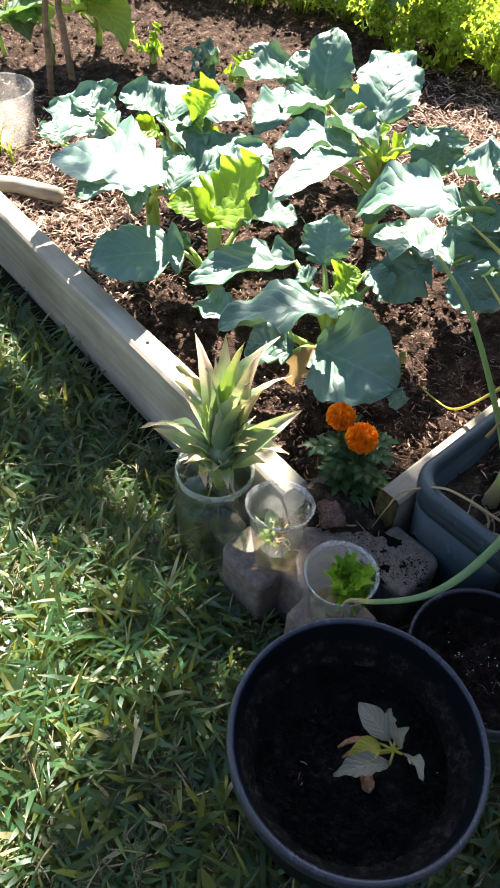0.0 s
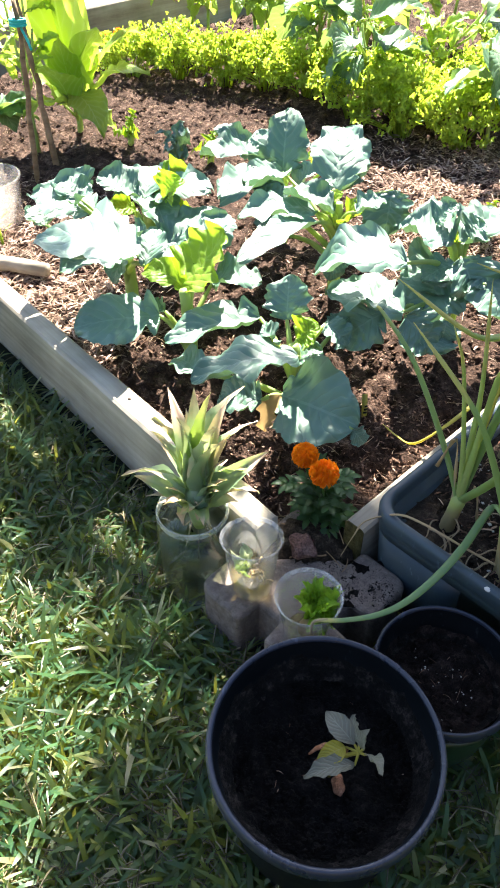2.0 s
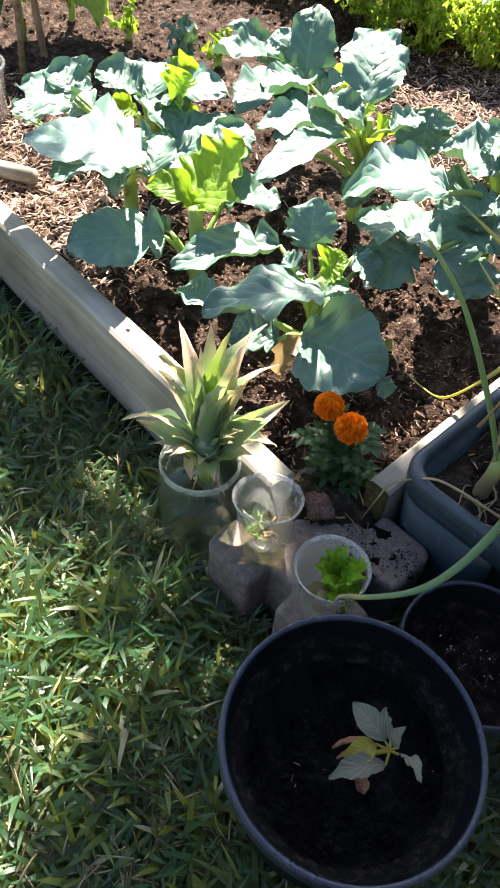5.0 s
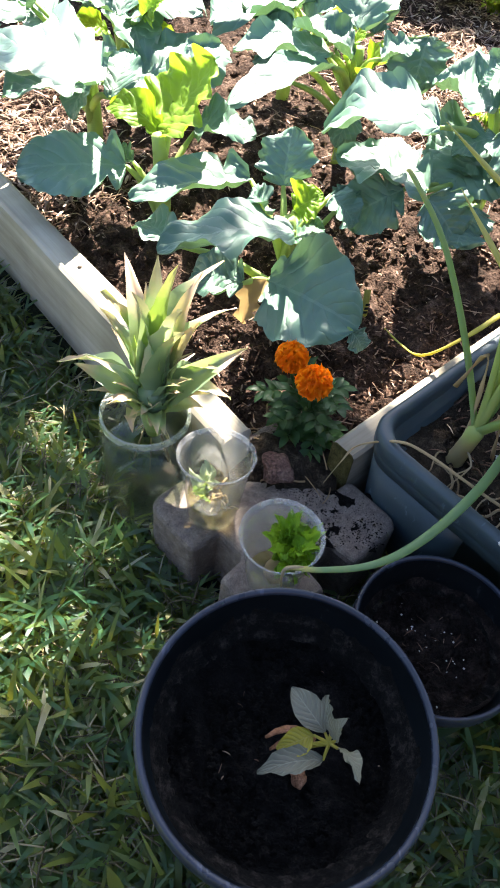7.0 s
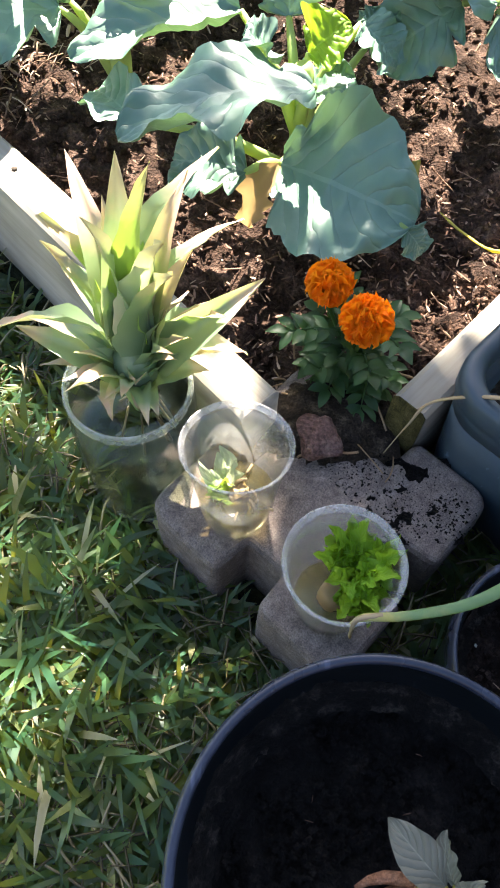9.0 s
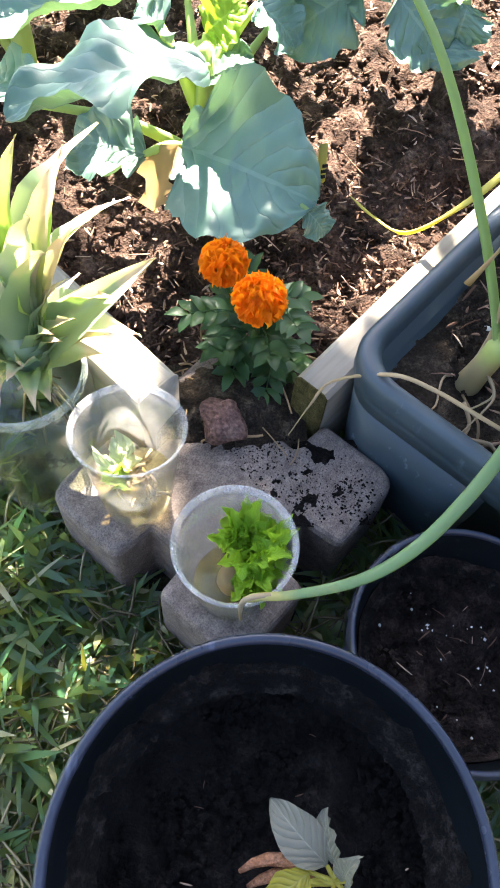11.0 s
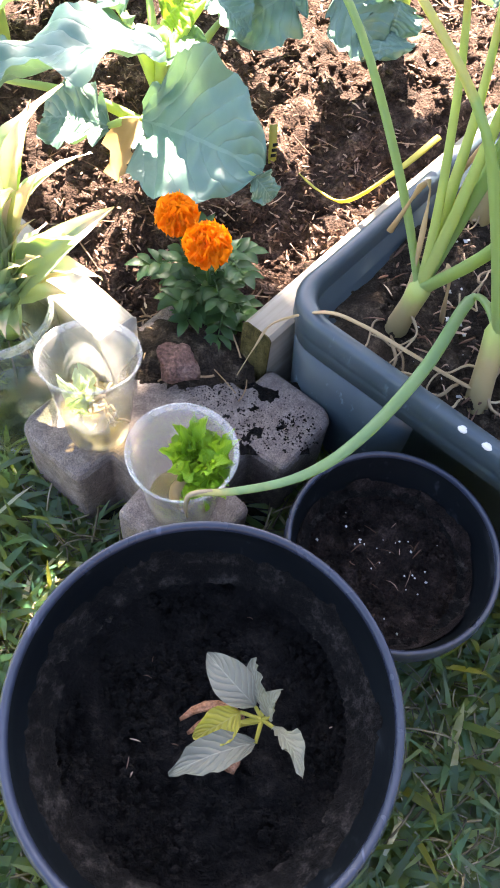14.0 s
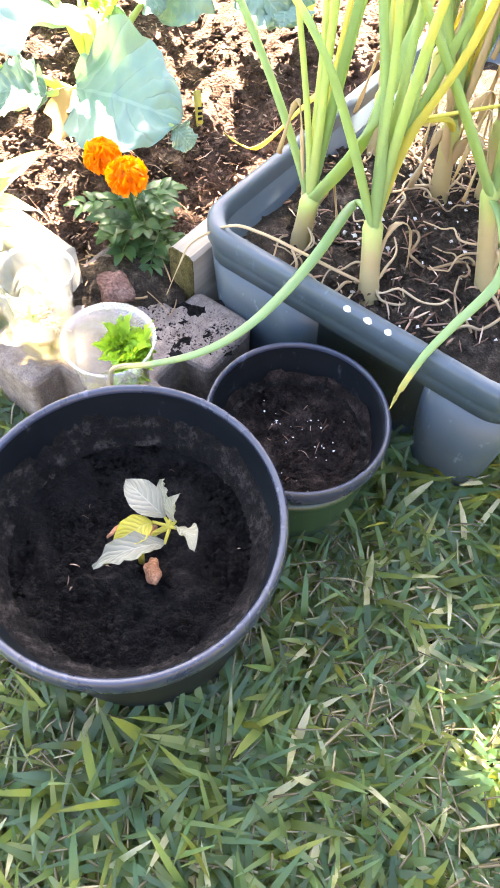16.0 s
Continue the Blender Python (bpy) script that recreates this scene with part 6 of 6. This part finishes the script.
def weed(at, count, height, seed):
    ob = thing("weed_tuft", "thin yellow-green weed growing in the mulch", "weed", "weeds in the mulch", at=(at[0], at[1], soil_z(*at)))
    rng = random.Random(seed)
    for k in range(count):
        a = rng.uniform(0, 6.283)
        e = Vector((math.cos(a) * 0.04, math.sin(a) * 0.04, height * rng.uniform(0.6, 1.1)))
        leaf_part(ob, blade_data((0, 0, 0), e, 0.007, 0, 0.2, 0.15, 0.002, 0, "sword", 8, 2, seed + k), M_PEPPER, "blade")


weed((-0.651, 1.70), 7, 0.13, 1)
weed((-0.610, 1.66), 5, 0.10, 2)


def stake(foot, top, r, label, tie=False):
    ob = thing("stake", label, "stick", "stakes in the bed", at=foot)
    d = Vector(top) - Vector(foot)
    pts = [d * (k / 10) + Vector((0.008 * noise.noise((k * 0.7, foot[0] * 9, 1)), 0.008 * noise.noise((k * 0.7, 5, foot[0] * 9)), -0.03 if k == 0 else 0)) for k in range(11)]
    leaf_part(ob, tube_data(pts, [r * (1.1 - 0.03 * k) for k in range(11)], 9), M_STICK, "shaft")
    if tie:
        c = d * 0.88
        rings = [tube_data([c + Vector((0.022 * math.cos(a + q), 0.014 * math.sin(a + q), 0.006 * q)) for a in [i * 0.6 for i in range(12)]], 0.004, 5) for q in (0, 1.1, 2.0)]
        rings.append(tube_data(arc(c, c + Vector((0.03, -0.02, -0.06)), 0.01, 5), 0.004, 5))
        leaf_part(ob, merged(rings), M_TIE, "tie", "teal plastic ribbon tie")
    return ob


stake((-0.614, 2.085, 0.09), (-0.595, 2.161, 0.575), 0.0085, "dark dry wooden stake", True)
stake((-0.567, 2.162, 0.09), (-0.632, 2.292, 0.590), 0.0095, "pale dry wooden stake leaning in the soil")


def log_piece():
    ob = thing("stick", "short weathered stick lying on the mulch", "stick", at=(-0.40, 1.490, 0.118))
    leaf_part(ob, tube_data([Vector((-0.36 + 0.052 * k, 0.012 * noise.noise((k * 0.9, 1, 1)) - 0.012 * k + 0.07, 0.012)) for k in range(7)], [0.019, 0.021, 0.020, 0.020, 0.019, 0.019, 0.017], 12), M_WOOD, "wood")


log_piece()


def build_cloche():
    """A clear plastic container standing in the mulch by the stakes."""
    ob = thing("plastic_container", "hazy clear plastic container standing in the mulch", "container", at=(-0.665, 1.80, 0.095))
    prof = [(0.0, 0.003), (0.066, 0.003), (0.072, 0.0), (0.076, 0.01), (0.088, 0.13), (0.093, 0.133), (0.093, 0.139), (0.087, 0.139), (0.086, 0.13), (0.074, 0.012), (0.0, 0.006)]
    part("wall", lathe("container_wall", prof, M_CLOCHE, 40), None, ob)


build_cloche()


# ---------------------------------------------------------------- mulch, grass, path, added shade tree
def build_mulch():
    rng = random.Random(31)
    V, F, U = [], [], []
    def chip(x, y, z, ln, w, th, az, el):
        d = Vector((math.cos(az) * math.cos(el), math.sin(az) * math.cos(el), math.sin(el)))
        s = Vector((-math.sin(az), math.cos(az), rng.uniform(-0.4, 0.4))).normalized()
        up = d.cross(s)
        c, o = Vector((x, y, z)), len(V)
        bend = up * ln * rng.uniform(-0.12, 0.12)
        for q, k in ((-0.5, 0.6), (0.0, 1.0), (0.5, 0.5)):
            m = c + d * (ln * q) + (bend if q == 0 else Vector())
            V.extend((m - s * w * k, m + up * th * k, m + s * w * k))
            U.extend(((0, 0), (0, 0.5), (0, 1)))
        for k in (0, 3):
            F.extend(((o + k, o + k + 1, o + k + 4, o + k + 3), (o + k + 1, o + k + 2, o + k + 5, o + k + 4), (o + k + 2, o + k, o + k + 3, o + k + 5)))
    made = 0
    while made < 30000:
        a, b = BED_LEN * rng.random() ** 1.6 - 0.09, 2.6 * rng.random() ** 1.5 - 0.09
        p = Vector((0.165, 0.735, 0)) + DL * a + DR * b
        dens = 0.45 + 0.9 * noise.noise((p.x * 2.6, p.y * 2.6, 9))
        near_board = (p - L_END).dot(L_NORMAL)
        dens += 0.5 if near_board < 0.25 and p.y > 1.1 else 0
        if p.x > 0.45 and p.y > 1.3:
            dens += 0.5
        if rng.random() > dens or not in_bed(p.x, p.y, 0.008):
            continue
        made += 1
        big = rng.random() < 0.05
        ln = rng.uniform(0.02, 0.06) if big else rng.uniform(0.003, 0.013)
        chip(p.x, p.y, soil_z(p.x, p.y) + rng.uniform(0.0, 0.010), ln, rng.uniform(0.0005, 0.0012) if big else rng.uniform(0.0005, 0.0019), rng.uniform(0.0006, 0.002), rng.uniform(0, 6.283), rng.gauss(0, 0.25))
    tagged(new("mulch", mesh_from("mulch", V, F, M_STRAW, U, False)), "straw and wood chips strewn over the bed soil", "mulch", kind="stuff")
    V.clear(), F.clear(), U.clear()
    for k in range(9000):   # paler shredded wood, thickest by the lawn board and towards the parsley
        if k % 3:
            p = Vector((0.80 + rng.gauss(0, 0.26), 1.86 + rng.gauss(0, 0.26), 0))
        else:
            p = L_END + DL * rng.uniform(0.60, 1.9) + L_NORMAL * abs(rng.gauss(0, 0.14))
        if in_bed(p.x, p.y, 0.01) and p.y < 2.5:
            chip(p.x, p.y, soil_z(p.x, p.y) + rng.uniform(0.004, 0.016), rng.uniform(0.008, 0.034), rng.uniform(0.0010, 0.0034), rng.uniform(0.0006, 0.0016), rng.uniform(0, 6.283), rng.gauss(0, 0.3))
    tagged(new("wood_shred", mesh_from("wood_shred", V, F, M_SHRED, U, False)), "pale pinkish shredded wood mulch", "mulch", kind="stuff")
    straws = []
    for _ in range(4200):
        pick = rng.random()
        if pick < 0.35:
            p = Vector((0.82 + rng.gauss(0, 0.22), 2.02 + rng.gauss(0, 0.22), 0))
        elif pick < 0.75:
            p = L_END + DL * rng.uniform(0.55, 1.9) + L_NORMAL * abs(rng.gauss(0, 0.16))
        else:
            p = Vector((0.62 + rng.gauss(0, 0.16), 1.72 + rng.gauss(0, 0.17), 0))
        if not in_bed(p.x, p.y, 0.01):
            continue
        az, ln = rng.uniform(0, 6.283), rng.uniform(0.012, 0.055)
        s = Vector((p.x, p.y, soil_z(p.x, p.y) + rng.uniform(0.002, 0.014)))
        e = s + Vector((math.cos(az) * ln, math.sin(az) * ln, rng.uniform(-0.008, 0.012)))
        straws.append(tube_data(arc(s, e, rng.uniform(-0.003, 0.008), 3), rng.uniform(0.0006, 0.0016), 4, 0.5))
    v, f, u = merged(straws)
    tagged(new("straw", mesh_from("straw", v, f, M_DRYSTRAW, u)), "loose pale straw lying on the soil", "straw", kind="stuff")
    lumps = []
    for _ in range(9000):
        a, b = BED_LEN * rng.random() ** 1.8 - 0.09, 2.2 * rng.random() ** 1.6 - 0.09
        p = Vector((0.165, 0.735, 0)) + DL * a + DR * b
        if in_bed(p.x, p.y, 0.01):
            s = rng.uniform(0.002, 0.011)
            z = soil_z(p.x, p.y) + s * 0.3
            vs = [(p.x + d[0] * s * rng.uniform(0.6, 1.2), p.y + d[1] * s * rng.uniform(0.6, 1.2), z + d[2] * s * rng.uniform(0.5, 1)) for d in ((1, 0, 0), (-1, 0, 0), (0, 1, 0), (0, -1, 0), (0, 0, 1), (0, 0, -1))]
            lumps.append((vs, [(0, 2, 4), (2, 1, 4), (1, 3, 4), (3, 0, 4), (2, 0, 5), (1, 2, 5), (3, 1, 5), (0, 3, 5)], [(0, 0)] * 6))
    v, f, u = merged(lumps)
    tagged(new("soil_clod", mesh_from("soil_clod", v, f, M_SOIL, u, True)), "crumbly clods of dark soil in the bed", "soil", kind="stuff")


def blocked(x, y):
    """Where no grass stands: the bed, the block, the pots, the tub and the jar."""
    if in_bed(x, y, -0.075) and y > 0.55:
        return True
    for cx, cy, r in ((POT_C[0], POT_C[1], 0.116), (0.350, 0.410, 0.088), (-0.020, 0.655, 0.064)):
        if (x - cx) ** 2 + (y - cy) ** 2 < r * r:
            return True
    if abs(x - 0.162) + abs(y - 0.582) < 0.172:
        return True
    q = Vector((x, y, 0)) - TUB_K
    return q.dot(TUB_F) > 0.02 and q.dot(TUB_F) < TUB_W - 0.03 and q.dot(TUB_S) > 0.03


def build_grass():
    rng = np.random.RandomState(12)
    n = 140000
    near = 100000
    x = np.concatenate([rng.normal(-0.05, 0.62, near), rng.uniform(-4.5, 4.5, n - near)])
    y = np.concatenate([rng.normal(0.40, 0.62, near), rng.uniform(-3.5, 4.5, n - near)])
    wide = np.concatenate([np.ones(near), np.full(n - near, 1.8)])
    keep = np.array([not blocked(a, b) for a, b in zip(x, y)])
    x, y, wide = x[keep], y[keep], wide[keep]
    n = len(x)
    az = rng.uniform(0, 2 * np.pi, n)
    el = np.radians(rng.uniform(18, 78, n))
    ln = rng.uniform(0.04, 0.115, n) * (0.8 + 0.3 * np.sin(x * 9) * np.cos(y * 7))
    w = np.where(rng.uniform(0, 1, n) < 0.12, rng.uniform(0.0008, 0.0018, n), rng.uniform(0.0019, 0.0043, n)) * wide
    bend = rng.uniform(0.3, 2.9, n)
    seg = 5
    V = np.zeros((n, (seg + 1) * 2, 3))
    px, py, pz = x.copy(), y.copy(), np.full(n, -0.032)
    sx, sy = -np.sin(az + rng.uniform(-0.5, 0.5, n)), np.cos(az)
    for k in range(seg + 1):
        q = k / seg
        ww = w * (1 - q ** 4.5) * (0.85 + 0.3 * q) + 0.0003
        tilt = 0.35 * np.sin(x * 50 + k)
        V[:, 2 * k] = np.stack([px - sx * ww, py - sy * ww, pz - tilt * ww], 1)
        V[:, 2 * k + 1] = np.stack([px + sx * ww, py + sy * ww, pz + tilt * ww], 1)
        e = el - bend * q
        st = ln / seg
        px, py, pz = px + np.cos(az) * np.cos(e) * st, py + np.sin(az) * np.cos(e) * st, np.maximum(pz + np.sin(e) * st, -0.026)
    base = (np.arange(n) * (seg + 1) * 2)[:, None]
    quads = np.concatenate([base + np.array([2 * k, 2 * k + 1, 2 * k + 3, 2 * k + 2])[None] for k in range(seg)], 0)
    verts = V.reshape(-1, 3)
    uv = np.tile(np.array([(k / seg, s) for k in range(seg + 1) for s in (0, 1)]), (n, 1))
    tagged(new("grass", mesh_from("grass", verts.tolist(), quads.tolist(), M_GRASS, uv)), "coarse broad-bladed lawn grass with dry bits", "grass", kind="stuff")
    pick = random.Random(14)
    dry = []
    while len(dry) < 9000:   # dead runners and clippings between the blades
        px, py = pick.gauss(-0.05, 0.50), pick.gauss(0.30, 0.50)
        if blocked(px, py):
            continue
        a, ln = pick.uniform(0, 6.283), pick.uniform(0.015, 0.06)
        p = Vector((px, py, pick.uniform(-0.024, 0.008)))
        dry.append(tube_data(arc(p, p + Vector((math.cos(a) * ln, math.sin(a) * ln, pick.uniform(-0.008, 0.010))), pick.uniform(-0.010, 0.012), 4), pick.uniform(0.0005, 0.0014), 4, 0.5))
    v, f, u = merged(dry)
    tagged(new("thatch", mesh_from("thatch", v, f, M_THATCH, u)), "pale dead runners between the grass blades", "dry grass", kind="stuff")


def build_path():
    v = [L_END + DL * (BED_LEN + 0.14) + DR * k for k in (-6, 9)] + [L_END + DL * (BED_LEN + 9) + DR * k for k in (9, -6)]
    verts = [(p.x, p.y, -0.012) for p in v] + [(p.x, p.y, -0.2) for p in v]
    faces = [(0, 1, 2, 3), (0, 4, 5, 1), (1, 5, 6, 2), (2, 6, 7, 3), (3, 7, 4, 0), (7, 6, 5, 4)]
    tagged(new("pavement", mesh_from("pavement", verts, faces, M_SLAB, None, False)), "sunlit pale concrete beyond the bed", "pavement", kind="structure")


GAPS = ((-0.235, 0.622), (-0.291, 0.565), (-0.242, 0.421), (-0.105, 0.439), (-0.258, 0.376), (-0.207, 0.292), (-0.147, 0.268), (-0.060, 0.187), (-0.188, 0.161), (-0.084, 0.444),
        (-0.111, 0.404), (-0.126, 0.356), (-0.107, 0.289))   # gaps left in the added sprays where sun falls


def build_shade_tree():
    """A tree added outside every view so that its crown shades the pots."""
    ob = thing("tree", "unseen leafy tree added to shade the pots and lawn", "tree", at=(0, 0, 0))
    foot = Vector((2.4, -1.6, -0.05))
    fork = Vector((2.2, -1.4, 2.5))
    crown = Vector((0.22, 0.28, 0.1)) + TO_SUN * 3.6
    limbs = [tube_data(bezier(foot, foot + Vector((0, 0, 1.2)), fork - Vector((0, 0, 0.8)), fork, 12), [0.16 - 0.005 * k for k in range(13)], 10),
             tube_data(bezier(fork, fork + Vector((-0.2, 0.6, 0.9)), crown + Vector((1.2, -1.0, 0.9)), crown + Vector((0.6, 0.3, 0.4)), 12), [0.09 - 0.004 * k for k in range(13)], 9)]
    rng = random.Random(77)
    right, upv = Vector((1, 0, 0)), TO_SUN.cross(Vector((1, 0, 0)))
    if upv.z < 0:
        upv = -upv
    leaves = []
    tips = []
    step, v = 0.07, -0.24
    while v < 0.95:   # a full crown, thinning out on the side away from the trunk
        low, high = (-0.05, 0.50) if v < 0.0 else (-0.34, 0.22)
        if v < 0.0:
            low = 0.11
        u = low
        while u < high:
            tips.append((crown + right * (u + rng.uniform(-0.03, 0.03)) + upv * (v + rng.uniform(-0.03, 0.03)) + TO_SUN * rng.uniform(-0.5, 0.5), 0.045))
            u += 0.85 * step if v > 0.0 else step
        v += 0.85 * step if v > 0.0 else step
    for k in range(20):   # leaf clumps further up, added to shade the soil before the stakes
        tips.append((crown + right * rng.uniform(-0.72, -0.52) + upv * rng.uniform(-1.34, -1.27) + TO_SUN * rng.uniform(-0.3, 0.3), 0.05))
    for k in range(10):
        limbs.append(tube_data(arc(crown + Vector((0.6, 0.3, 0.4)), tips[k * 14][0], 0.15, 6), [0.05, 0.04, 0.03, 0.025, 0.02, 0.015, 0.008], 6))
    for c, spread in tips:
        for _ in range(24):
            o = Vector((rng.gauss(0, spread), rng.gauss(0, spread), rng.gauss(0, spread)))
            d = Vector((rng.uniform(-1, 1), rng.uniform(-1, 1), rng.uniform(-0.7, 0.5))).normalized() * rng.uniform(0.06, 0.10)
            leaves.append(blade_data(c + o, c + o + d, 0.045, rng.uniform(-1, 1), 0.1, 0.1, 0.004, 0.0, "oval", 3, 2, 1))
    sprays = []
    for gx in range(12):   # loose leaf sprays added as a thin outer bough, gaps left for sun patches
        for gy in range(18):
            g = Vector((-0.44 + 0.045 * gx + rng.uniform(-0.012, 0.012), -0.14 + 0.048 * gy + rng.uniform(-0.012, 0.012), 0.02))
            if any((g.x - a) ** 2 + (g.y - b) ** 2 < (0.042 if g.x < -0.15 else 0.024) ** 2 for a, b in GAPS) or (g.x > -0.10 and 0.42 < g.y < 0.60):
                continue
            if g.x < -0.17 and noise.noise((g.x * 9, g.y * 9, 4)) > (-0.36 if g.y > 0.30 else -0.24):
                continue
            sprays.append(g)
    for k in range(34):   # sprays added to shade the lawn side of the bed and the corner block
        for d in (0.16, 0.20, 0.24):
            sprays.append(L_END + DL * (0.22 + 0.045 * k) - L_NORMAL * (0.047 + d + rng.uniform(-0.015, 0.015)) + Vector((0, 0, 0.02)))
    for gx in range(8):
        for gy in range(15):
            g = Vector((0.104 + 0.033 * gx, 0.165 + 0.033 * gy, 0.02))
            if (g.x < 0.132 and g.y > 0.43) or (g.x > 0.215 and g.y > 0.565) or (g.x - 0.190) ** 2 + (g.y - 0.345) ** 2 < 0.024 ** 2:
                continue
            sprays.append(g)
    for gx in range(3):   # sprays added to shade one half of the leaf beside the flowers
        for gy in range(3):
            sprays.append(Vector((0.232 + 0.024 * gx, 0.825 + 0.026 * gy, 0.20)))
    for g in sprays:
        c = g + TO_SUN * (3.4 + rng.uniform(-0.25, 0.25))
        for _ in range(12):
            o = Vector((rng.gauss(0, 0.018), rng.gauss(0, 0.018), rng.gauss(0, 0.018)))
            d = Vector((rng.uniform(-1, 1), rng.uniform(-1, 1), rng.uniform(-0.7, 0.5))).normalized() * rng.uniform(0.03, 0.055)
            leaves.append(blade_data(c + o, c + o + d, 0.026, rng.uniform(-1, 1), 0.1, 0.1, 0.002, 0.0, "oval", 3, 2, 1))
    leaf_part(ob, merged(limbs), M_BARK, "trunk", "rough brown trunk and limbs")
    leaf_part(ob, merged(leaves), M_TREELEAF, "crown", "crown of small dark green leaves")


# walls out of view, added to block low sky and deepen the shade
def sky_block_wall(name, x0, x1, y0, y1, height, label):
    bm = bmesh.new()
    bmesh.ops.create_cube(bm, size=1, matrix=Matrix.LocRotScale(((x0 + x1) / 2, (y0 + y1) / 2, height / 2 - 0.1), None, (x1 - x0, y1 - y0, height)))
    ob = part(name, bm, M_DARKGRAIN, None)
    for p in ob.data.polygons:
        p.use_smooth = False
    return tagged(ob, label, "wall", kind="structure")


sky_block_wall("wall_south", -4.4, 4.4, -4.0, -3.85, 1.9, "unseen dark wall added to hold back sky light")
sky_block_wall("wall_east", 4.4, 4.55, -4.0, 4.2, 1.9, "unseen dark wall added to hold back sky light")
build_mulch()
build_grass()
build_path()
build_shade_tree()
